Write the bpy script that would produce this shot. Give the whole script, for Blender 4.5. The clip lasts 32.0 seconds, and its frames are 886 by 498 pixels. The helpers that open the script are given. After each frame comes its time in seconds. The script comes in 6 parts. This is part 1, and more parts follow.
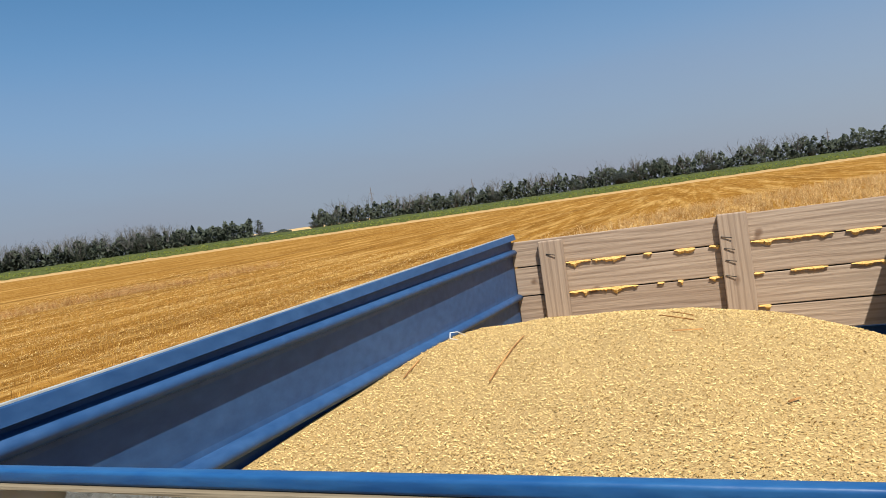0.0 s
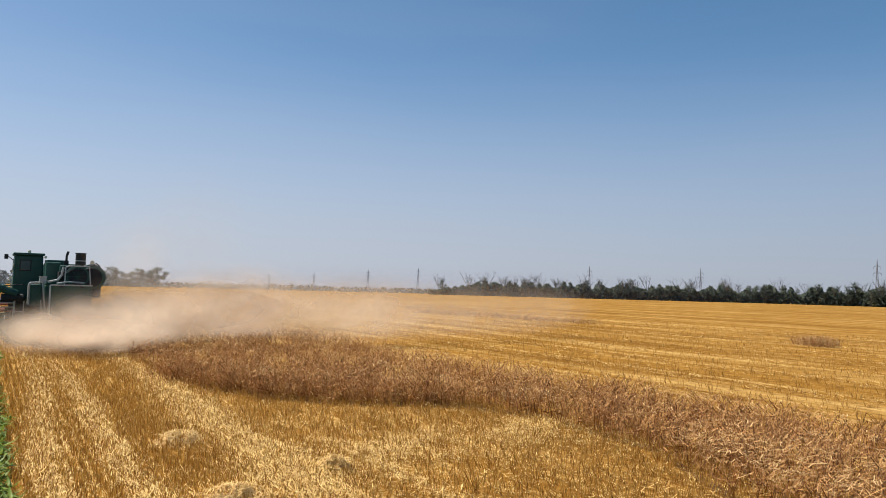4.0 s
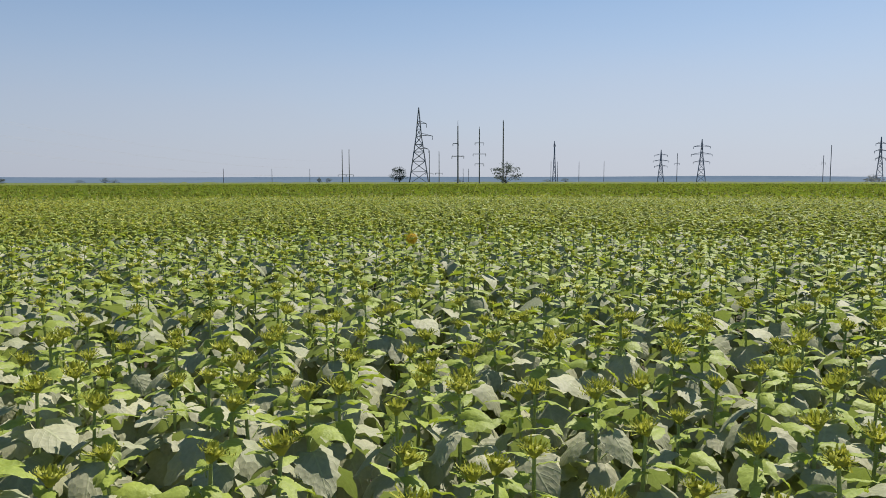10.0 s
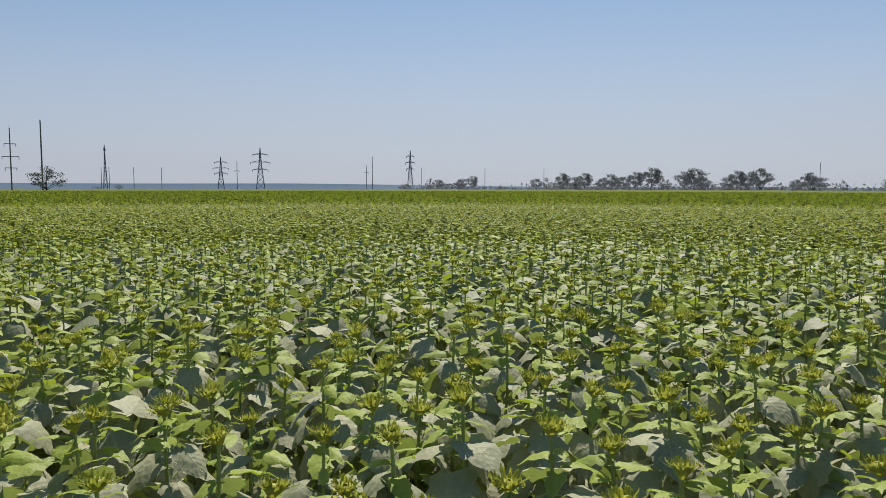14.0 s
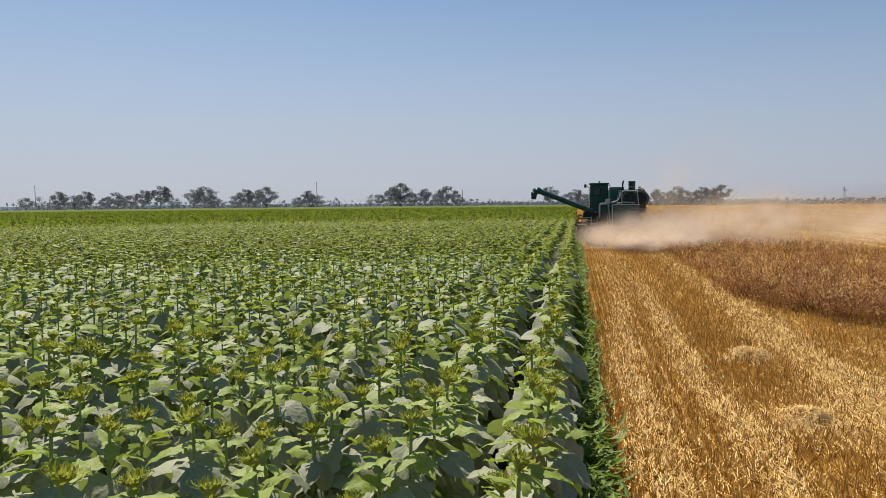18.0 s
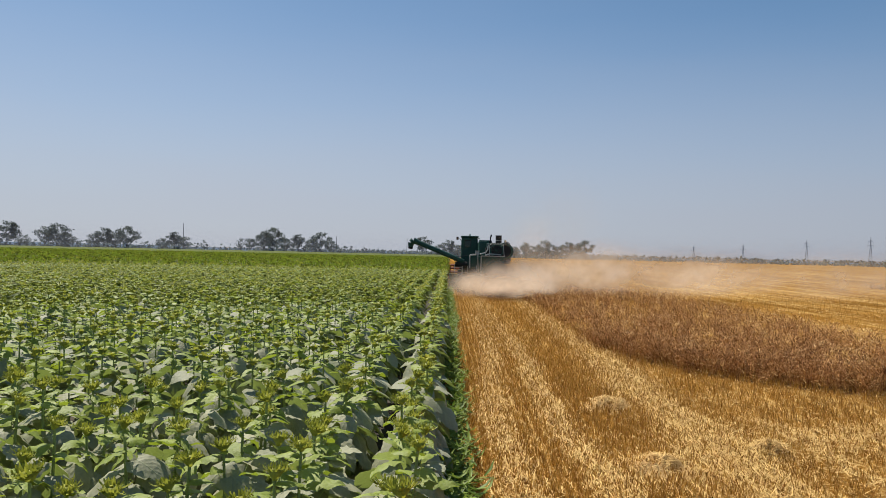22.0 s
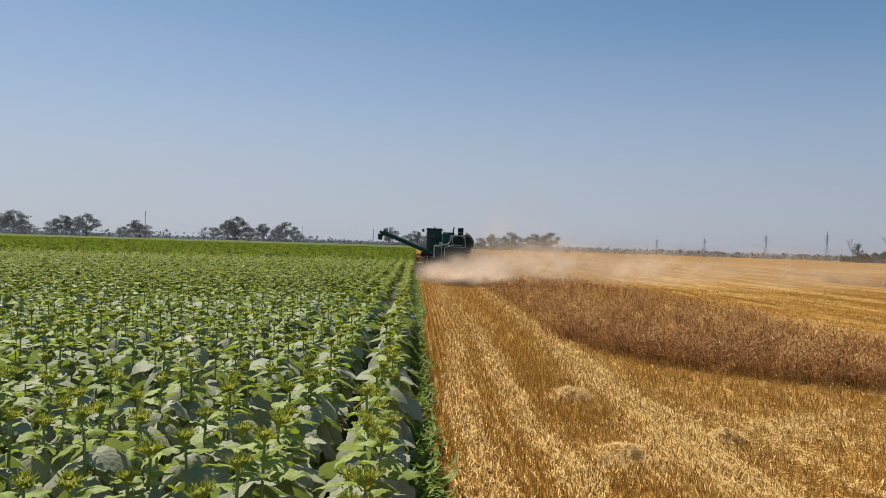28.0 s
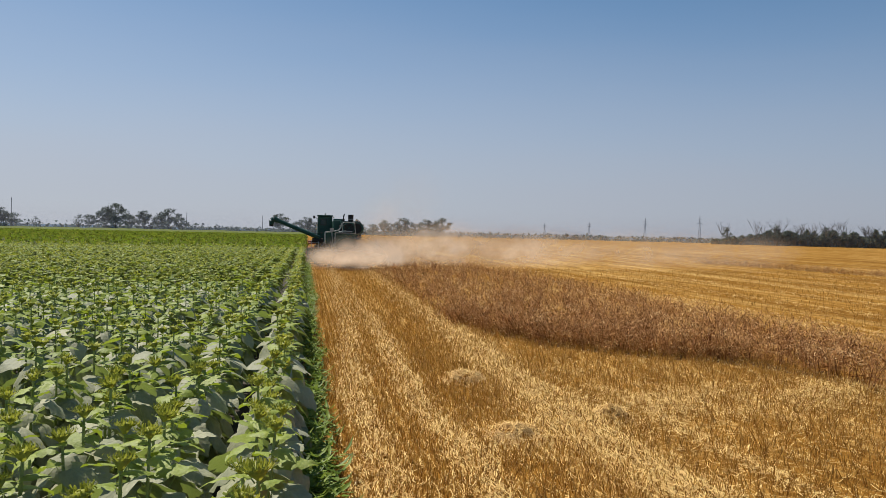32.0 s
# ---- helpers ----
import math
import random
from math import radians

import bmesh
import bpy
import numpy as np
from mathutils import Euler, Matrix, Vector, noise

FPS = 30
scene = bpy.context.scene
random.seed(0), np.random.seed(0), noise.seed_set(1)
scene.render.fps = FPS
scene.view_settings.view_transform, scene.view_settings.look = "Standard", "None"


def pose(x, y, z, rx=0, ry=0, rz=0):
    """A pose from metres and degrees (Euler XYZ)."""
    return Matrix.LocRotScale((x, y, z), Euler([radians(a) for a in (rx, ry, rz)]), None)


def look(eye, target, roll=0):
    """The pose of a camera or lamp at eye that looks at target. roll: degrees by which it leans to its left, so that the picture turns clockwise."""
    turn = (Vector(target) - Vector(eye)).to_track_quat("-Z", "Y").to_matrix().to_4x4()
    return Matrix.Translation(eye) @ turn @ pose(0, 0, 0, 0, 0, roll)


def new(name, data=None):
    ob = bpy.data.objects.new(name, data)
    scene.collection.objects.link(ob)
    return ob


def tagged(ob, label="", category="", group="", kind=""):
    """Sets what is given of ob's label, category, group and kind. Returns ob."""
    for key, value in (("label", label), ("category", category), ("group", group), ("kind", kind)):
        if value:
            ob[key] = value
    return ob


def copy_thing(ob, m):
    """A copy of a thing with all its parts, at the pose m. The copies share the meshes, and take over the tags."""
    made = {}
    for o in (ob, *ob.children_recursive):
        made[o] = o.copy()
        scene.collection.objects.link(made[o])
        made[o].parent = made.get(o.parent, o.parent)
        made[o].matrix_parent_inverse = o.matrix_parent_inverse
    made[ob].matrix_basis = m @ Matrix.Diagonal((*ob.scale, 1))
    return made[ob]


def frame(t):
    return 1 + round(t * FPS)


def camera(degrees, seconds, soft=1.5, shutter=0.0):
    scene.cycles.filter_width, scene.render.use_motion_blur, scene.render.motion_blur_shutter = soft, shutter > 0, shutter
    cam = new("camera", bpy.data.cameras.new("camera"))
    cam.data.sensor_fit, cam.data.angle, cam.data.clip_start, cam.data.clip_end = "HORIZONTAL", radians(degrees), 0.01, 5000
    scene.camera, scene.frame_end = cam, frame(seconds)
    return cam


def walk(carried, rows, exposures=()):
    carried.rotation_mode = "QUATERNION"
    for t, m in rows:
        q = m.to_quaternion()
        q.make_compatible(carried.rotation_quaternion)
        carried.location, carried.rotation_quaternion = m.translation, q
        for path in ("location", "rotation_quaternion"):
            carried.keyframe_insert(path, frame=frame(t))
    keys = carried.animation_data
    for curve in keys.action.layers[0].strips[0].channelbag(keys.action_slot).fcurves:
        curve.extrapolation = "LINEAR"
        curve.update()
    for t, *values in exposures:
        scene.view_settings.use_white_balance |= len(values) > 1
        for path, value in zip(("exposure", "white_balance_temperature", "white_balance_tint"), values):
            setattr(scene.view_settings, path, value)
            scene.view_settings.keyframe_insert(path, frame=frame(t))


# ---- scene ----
cam = camera(61.8, 32.0, soft=0.65)


def view(x, y, z, yaw, pitch, roll):
    """A pose at (x, y, z), yaw to the left of +y, pitch up, roll as look() takes it, in degrees."""
    a, b = radians(yaw), radians(pitch)
    ahead = Vector((-math.sin(a) * math.cos(b), math.cos(a) * math.cos(b), math.sin(b)))
    return look((x, y, z), Vector((x, y, z)) + ahead * 10, roll)


walk(cam, [
    (0.0, view(0, -0.08, 2.85, -161.06, -2.88, -8.22)),
    (0.25, view(0, -0.04, 2.86, -148.90, -0.45, -8.30)),
    (0.5, view(0, 0.00, 2.85, -134.70, 1.68, -7.20)),
    (1.0, view(0, 0.06, 2.85, -112.65, 3.90, -3.67)),
    (1.5, view(0, 0.06, 2.85, -98.74, 4.58, -1.40)),
    (2.0, view(0, 0.06, 2.85, -87.28, 5.09, -0.33)),
    (2.5, view(0, 0.06, 2.85, -73.20, 4.98, 0.58)),
    (3.0, view(0, 0.06, 2.85, -61.55, 4.18, 1.58)),
    (3.5, view(0, 0.06, 2.85, -46.91, 3.59, 1.26)),
    (4.0, view(0, 0.06, 2.85, -31.47, 3.16, 1.45)),
    (4.5, view(0, 0.06, 2.85, -18.87, 2.02, 1.07)),
    (6.5, view(0, 0.06, 2.85, 41.17, -3.90, 0.90)),
    (7.0, view(0, 0.06, 2.85, 52.36, -5.19, 0.96)),
    (7.5, view(0, 0.06, 2.85, 61.34, -6.02, 0.63)),
    (8.0, view(0, 0.06, 2.85, 66.92, -6.23, 0.57)),
    (8.5, view(0, 0.06, 2.85, 70.71, -6.20, 0.23)),
    (9.0, view(0, 0.06, 2.85, 73.72, -5.92, 0.02)),
    (9.5, view(0, 0.06, 2.85, 76.73, -5.54, -0.20)),
    (10.0, view(0, 0.06, 2.85, 79.57, -5.40, -0.11)),
    (10.5, view(0, 0.06, 2.85, 80.99, -5.59, -0.12)),
    (11.0, view(0, 0.06, 2.85, 83.59, -6.38, 0.41)),
    (11.5, view(0, 0.06, 2.85, 87.19, -6.89, 1.07)),
    (12.0, view(0, 0.06, 2.85, 85.92, -6.91, 1.46)),
    (12.5, view(0, 0.06, 2.85, 78.78, -6.32, 2.16)),
    (13.0, view(0, 0.06, 2.85, 69.42, -5.50, 1.50)),
    (13.5, view(0, 0.06, 2.85, 56.47, -5.17, 0.63)),
    (14.0, view(0, 0.06, 2.85, 46.62, -4.84, 0.13)),
    (14.5, view(0, 0.06, 2.85, 38.05, -4.78, 0.02)),
    (15.0, view(0, 0.06, 2.85, 30.35, -5.00, -0.09)),
    (15.5, view(0, 0.06, 2.85, 24.96, -5.03, -0.24)),
    (17.5, view(0, 0.06, 2.85, 11.34, -4.40, -0.70)),
    (18.0, view(0, 0.06, 2.85, 10.15, -3.57, -0.55)),
    (18.5, view(0, 0.06, 2.85, 9.33, -2.88, -0.24)),
    (19.0, view(0, 0.06, 2.85, 8.03, -2.59, -0.14)),
    (19.5, view(0, 0.06, 2.85, 5.95, -2.38, -0.05)),
    (20.0, view(0, 0.06, 2.85, 3.98, -1.68, 0.13)),
    (20.5, view(0, 0.06, 2.85, 2.30, -1.00, 0.44)),
    (21.0, view(0, 0.06, 2.85, 1.09, -0.28, 0.54)),
    (21.5, view(0, 0.06, 2.85, 0.69, 0.04, 0.75)),
    (22.0, view(0, 0.06, 2.85, 0.41, 0.23, 1.33)),
    (22.5, view(0, 0.06, 2.85, 0.32, 0.30, 1.23)),
    (23.0, view(0, 0.06, 2.85, 0.31, 0.07, 1.11)),
    (23.5, view(0, 0.06, 2.85, 0.36, -0.67, 0.99)),
    (24.0, view(0, 0.06, 2.85, 0.30, -1.02, 0.95)),
    (24.5, view(0, 0.06, 2.85, -0.44, -1.14, 1.17)),
    (25.0, view(0, 0.06, 2.85, -2.37, -0.91, 1.48)),
    (25.5, view(0, 0.06, 2.85, -4.13, -0.51, 1.61)),
    (27.5, view(0, 0.06, 2.85, -2.42, -0.36, 1.66)),
    (28.0, view(0, 0.06, 2.85, -2.21, -0.40, 1.81)),
    (28.5, view(0, 0.06, 2.85, -2.39, -0.47, 1.74)),
    (29.0, view(0, 0.06, 2.85, -2.75, -0.55, 1.79)),
    (29.5, view(0, 0.06, 2.85, -3.31, -0.65, 1.66)),
    (30.0, view(0, 0.06, 2.85, -4.37, -0.78, 1.68)),
    (30.5, view(0, 0.06, 2.85, -5.05, -1.00, 1.59)),
    (31.0, view(0, 0.06, 2.85, -6.55, -1.16, 1.36)),
    (31.5, view(0, 0.06, 2.85, -9.11, -1.24, 1.35)),
    (32.0, view(0, 0.06, 2.85, -10.53, -1.27, 1.33)),
], exposures=((0.0, 0.36), (0.5, 0.42), (1.0, 0.45), (2.0, 0.50), (3.0, 0.50), (4.0, 0.42), (4.5, 0.36), (7.0, 0.36), (9.0, 0.38), (12.0, 0.50), (13.0, 0.39), (14.0, 0.24), (15.0, 0.20), (18.0, 0.22), (21.0, 0.19), (25.0, 0.17), (32.0, 0.14)))

# ---- light ----
SUN_AZ, SUN_EL = 38.0, 58.0          # degrees: to the left of +y, above the horizon
world = bpy.data.worlds.new("sky")
scene.world = world
world.use_nodes = True
wn = world.node_tree.nodes
sky = wn.new("ShaderNodeTexSky")
sky.sky_type, sky.sun_disc = "NISHITA", False
sky.sun_elevation, sky.sun_rotation = radians(SUN_EL), radians(-SUN_AZ)
sky.air_density, sky.dust_density, sky.ozone_density, sky.altitude = 0.66, 0.7, 2.3, 0
wn["Background"].inputs["Strength"].default_value = 0.094
tint = wn.new("ShaderNodeMix")          # a little of the lilac of dusty summer air
tint.data_type, tint.blend_type = "RGBA", "MULTIPLY"
tint.inputs[0].default_value = 1.0
world.node_tree.links.new(sky.outputs[0], tint.inputs[6])
haze = wn.new("ShaderNodeMix")          # dust haze that thickens towards the horizon, with faint high veils
haze.data_type = "RGBA"
glow = wn.new("ShaderNodeMix")          # the haze is brighter towards the sun
glow.data_type = "RGBA"
glow.inputs[6].default_value, glow.inputs[7].default_value = (2.32, 2.40, 3.04, 1), (4.48, 4.68, 5.42, 1)
sunward, share = wn.new("ShaderNodeVectorMath"), wn.new("ShaderNodeMapRange")
sunward.operation = "DOT_PRODUCT"
sunward.inputs[1].default_value = (-0.6, 0.8, 0.0)
share.inputs[1].default_value = -1.0
world.node_tree.links.new(sunward.outputs["Value"], share.inputs[0])
world.node_tree.links.new(share.outputs[0], glow.inputs[0])
world.node_tree.links.new(glow.outputs[2], haze.inputs[7])
depth = wn.new("ShaderNodeMix")         # a deeper blue away from the sun, paler towards it
depth.data_type = "RGBA"
depth.inputs[6].default_value, depth.inputs[7].default_value = (0.68, 1.10, 1.16, 1), (0.86, 1.0, 0.99, 1)
world.node_tree.links.new(share.outputs[0], depth.inputs[0])
world.node_tree.links.new(depth.outputs[2], tint.inputs[7])
sky_dir, up, veil, stretch_sky, low, thin = (wn.new("ShaderNode" + k) for k in ("TexCoord", "SeparateXYZ", "TexNoise", "Mapping", "MapRange", "MapRange"))
stretch_sky.inputs["Scale"].default_value = (1.2, 1.2, 7.0)
veil.inputs["Scale"].default_value, veil.inputs["Detail"].default_value = 1.6, 5
low.inputs[1].default_value, low.inputs[2].default_value, low.inputs[3].default_value, low.inputs[4].default_value = 0.0, 0.35, 0.88, 0.0
low.interpolation_type = "SMOOTHSTEP"
thin.inputs[1].default_value, thin.inputs[2].default_value, thin.inputs[3].default_value, thin.inputs[4].default_value = 0.30, 0.75, -0.02, 0.06
both = wn.new("ShaderNodeMath")
both.operation, both.use_clamp = "ADD", True
for a, b in ((sky_dir.outputs["Generated"], up.inputs[0]), (sky_dir.outputs["Generated"], sunward.inputs[0]), (sky_dir.outputs["Generated"], stretch_sky.inputs[0]), (stretch_sky.outputs[0], veil.inputs["Vector"]), (up.outputs[2], low.inputs[0]), (veil.outputs["Fac"], thin.inputs[0]), (low.outputs[0], both.inputs[0]), (thin.outputs[0], both.inputs[1]), (both.outputs[0], haze.inputs[0]), (tint.outputs[2], haze.inputs[6]), (haze.outputs[2], wn["Background"].inputs["Color"])):
    world.node_tree.links.new(a, b)
sun = new("sun", bpy.data.lights.new("sun", "SUN"))
sun.data.energy, sun.data.angle, sun.data.color = 5.4, radians(0.53), (1.0, 0.94, 0.84)
sa, se = radians(SUN_AZ), radians(SUN_EL)
sun.matrix_world = look((-math.sin(sa) * math.cos(se) * 50, math.cos(sa) * math.cos(se) * 50, math.sin(se) * 50), (0, 0, 0))
scene.view_settings.exposure = 0.3

# ---- materials ----


def material(name, dark, light, rough=0.7, scale=8.0, fine=60.0, bump=0.2, metal=0.0, spec=0.4, translucent=0.0, island=0.0, per_object=0.0, stretch=None, coords="Object", glow_through=None, mottle=1.0, quilt=0.0):
    """Two colours mixed by a coarse and a fine noise, with bump; island and per_object shift the mix piece by piece."""
    m = bpy.data.materials.new(name)
    m.use_nodes = True
    n, ln = m.node_tree.nodes, m.node_tree.links
    b = n["Principled BSDF"]
    tc = n.new("ShaderNodeTexCoord")
    vec = tc.outputs[coords]
    if stretch:
        mp = n.new("ShaderNodeMapping")
        mp.inputs["Scale"].default_value = stretch
        ln.new(vec, mp.inputs["Vector"])
        vec = mp.outputs[0]
    coarse, small = n.new("ShaderNodeTexNoise"), n.new("ShaderNodeTexNoise")
    for node, s, d in ((coarse, scale, 4), (small, fine, 3)):
        node.inputs["Scale"].default_value, node.inputs["Detail"].default_value = s, d
        ln.new(vec, node.inputs["Vector"])
    add = n.new("ShaderNodeMath")
    add.operation = "ADD"
    half = n.new("ShaderNodeMath")
    half.operation = "MULTIPLY_ADD"
    half.inputs[1].default_value, half.inputs[2].default_value = 0.8 * mottle, 0.35 - 0.4 * mottle
    ln.new(coarse.outputs["Fac"], half.inputs[0])
    h2 = n.new("ShaderNodeMath")
    h2.operation = "MULTIPLY_ADD"
    h2.inputs[1].default_value, h2.inputs[2].default_value = 0.9 * mottle, 0.15 - 0.45 * mottle
    ln.new(small.outputs["Fac"], h2.inputs[0])
    ln.new(half.outputs[0], add.inputs[0])
    ln.new(h2.outputs[0], add.inputs[1])
    fac = add.outputs[0]
    for amount, kind, out in ((island, "ShaderNodeNewGeometry", "Random Per Island"), (per_object, "ShaderNodeObjectInfo", "Random")):
        if amount:
            g, k = n.new(kind), n.new("ShaderNodeMath")
            k.operation = "MULTIPLY_ADD"
            k.inputs[1].default_value = amount
            ln.new(g.outputs[out], k.inputs[0])
            ln.new(fac, k.inputs[2])
            k2 = n.new("ShaderNodeMath")
            k2.operation = "SUBTRACT"
            k2.inputs[1].default_value = amount / 2
            ln.new(k.outputs[0], k2.inputs[0])
            fac = k2.outputs[0]
    ramp = n.new("ShaderNodeMix")
    ramp.data_type = "RGBA"
    ramp.inputs[6].default_value, ramp.inputs[7].default_value = (*dark, 1), (*light, 1)
    ln.new(fac, ramp.inputs[0])
    ln.new(ramp.outputs[2], b.inputs["Base Color"])
    b.inputs["Roughness"].default_value, b.inputs["Metallic"].default_value = rough, metal
    b.inputs["Specular IOR Level"].default_value = spec
    if bump:
        bp = n.new("ShaderNodeBump")
        bp.inputs["Strength"].default_value, bp.inputs["Distance"].default_value = bump, 0.02
        if quilt:
            cells = n.new("ShaderNodeTexVoronoi")
            cells.inputs["Scale"].default_value = quilt
            ln.new(vec, cells.inputs["Vector"])
            ln.new(cells.outputs["Distance"], bp.inputs["Height"])
        else:
            ln.new(small.outputs["Fac"], bp.inputs["Height"])
        ln.new(bp.outputs[0], b.inputs["Normal"])
    if translucent:
        t, mx = n.new("ShaderNodeBsdfTranslucent"), n.new("ShaderNodeMixShader")
        mx.inputs[0].default_value = translucent
        if glow_through:
            t.inputs["Color"].default_value = (*glow_through, 1)
        else:
            ln.new(ramp.outputs[2], t.inputs["Color"])
        ln.new(b.outputs[0], mx.inputs[1])
        ln.new(t.outputs[0], mx.inputs[2])
        ln.new(mx.outputs[0], n["Material Output"].inputs["Surface"])
    return m


def field_material():
    """Cut stubble: fine straw grain, drill rows along y, broad pale straw swaths and brown bare patches."""
    m = material("stubble_ground", (0.118, 0.047, 0.008), (0.40, 0.205, 0.043), 1.0, 1.9, 24.0, 1.0, spec=0.0, stretch=(1.0, 0.35, 1.0))
    n, ln = m.node_tree.nodes, m.node_tree.links
    b = n["Principled BSDF"]
    old = b.inputs["Base Color"].links[0].from_socket
    tc = n.new("ShaderNodeTexCoord")
    prev = old
    layers = (
        (0.42, (1.0, 0.060, 1.0), (0.52, 0.33, 0.115), 0.50, 0.64, 0.8),
        (0.16, (1.0, 0.10, 1.0), (0.125, 0.052, 0.010), 0.50, 0.66, 0.75),
        (1.6, (1.0, 0.07, 1.0), (0.50, 0.315, 0.105), 0.53, 0.65, 0.72),
        (0.7, (1.0, 0.14, 1.0), (0.120, 0.048, 0.008), 0.54, 0.66, 0.6),
        (3.0, (1.0, 0.35, 1.0), (0.115, 0.046, 0.008), 0.53, 0.64, 0.78),
        (6.0, (1.0, 0.45, 1.0), (0.62, 0.38, 0.12), 0.60, 0.68, 0.75),
        (13.0, (1.0, 0.22, 1.0), (0.58, 0.35, 0.10), 0.57, 0.68, 0.5),
        (8.0, (1.0, 0.25, 1.0), (0.070, 0.028, 0.005), 0.54, 0.66, 0.7))
    for scale, stretch, colour, lo, hi, amount in layers:
        mp, nz, mr, mx = n.new("ShaderNodeMapping"), n.new("ShaderNodeTexNoise"), n.new("ShaderNodeMapRange"), n.new("ShaderNodeMix")
        mp.inputs["Scale"].default_value = stretch
        nz.inputs["Scale"].default_value, nz.inputs["Detail"].default_value, nz.inputs["Roughness"].default_value = scale, 6, 0.65
        mr.inputs[1].default_value, mr.inputs[2].default_value, mr.inputs[4].default_value = lo, hi, amount
        mx.data_type = "RGBA"
        mx.inputs[7].default_value = (*colour, 1)
        ln.new(tc.outputs["Object"], mp.inputs["Vector"])
        ln.new(mp.outputs[0], nz.inputs["Vector"])
        ln.new(nz.outputs["Fac"], mr.inputs[0])
        ln.new(mr.outputs[0], mx.inputs[0])
        ln.new(prev, mx.inputs[6])
        prev = mx.outputs[2]
    ln.new(prev, b.inputs["Base Color"])
    return m


def board_material(name, stretch):
    """Weathered plank: soft wavering grain and a few brown knots."""
    m = material(name, (0.27, 0.195, 0.142), (0.47, 0.365, 0.275), 0.85, 3.0, 11, 0.25, per_object=0.5, stretch=stretch, mottle=0.65)
    n, ln = m.node_tree.nodes, m.node_tree.links
    b = n["Principled BSDF"]
    tc, vo, mr, mx, nz, mv = n.new("ShaderNodeTexCoord"), n.new("ShaderNodeTexVoronoi"), n.new("ShaderNodeMapRange"), n.new("ShaderNodeMix"), n.new("ShaderNodeTexNoise"), n.new("ShaderNodeMix")
    nz.inputs["Scale"].default_value = 7
    mv.data_type, mv.inputs[0].default_value = "RGBA", 0.12
    vo.inputs["Scale"].default_value = 4.2
    mr.inputs[1].default_value, mr.inputs[2].default_value, mr.inputs[3].default_value, mr.inputs[4].default_value = 0.05, 0.13, 0.75, 0.0
    mx.data_type = "RGBA"
    mx.inputs[7].default_value = (0.12, 0.065, 0.038, 1)
    old = b.inputs["Base Color"].links[0].from_socket
    for p, q in ((tc.outputs["Object"], nz.inputs["Vector"]), (tc.outputs["Object"], mv.inputs[6]), (nz.outputs["Color"], mv.inputs[7]), (mv.outputs[2], vo.inputs["Vector"]), (vo.outputs["Distance"], mr.inputs[0]), (mr.outputs[0], mx.inputs[0]), (old, mx.inputs[6]), (mx.outputs[2], b.inputs["Base Color"])):
        ln.new(p, q)
    wv, mp, lines, mw = n.new("ShaderNodeTexWave"), n.new("ShaderNodeMapping"), n.new("ShaderNodeMapRange"), n.new("ShaderNodeMix")
    wv.bands_direction = "Z" if stretch[2] > 1 else "X"
    wv.inputs["Scale"].default_value, wv.inputs["Distortion"].default_value, wv.inputs["Detail"].default_value, wv.inputs["Detail Scale"].default_value = 1.5, 13.0, 3.0, 0.7
    mp.inputs["Scale"].default_value = [0.35 if k < 1 else k for k in stretch]
    lines.inputs[1].default_value, lines.inputs[2].default_value, lines.inputs[3].default_value, lines.inputs[4].default_value = 0.05, 0.45, 0.36, 0.0
    mw.data_type = "RGBA"
    mw.inputs[7].default_value = (0.15, 0.095, 0.062, 1)
    for p, q in ((tc.outputs["Object"], mp.inputs["Vector"]), (mp.outputs[0], wv.inputs["Vector"]), (wv.outputs["Fac"], lines.inputs[0]), (lines.outputs[0], mw.inputs[0]), (mx.outputs[2], mw.inputs[6]), (mw.outputs[2], b.inputs["Base Color"])):
        ln.new(p, q)
    return m


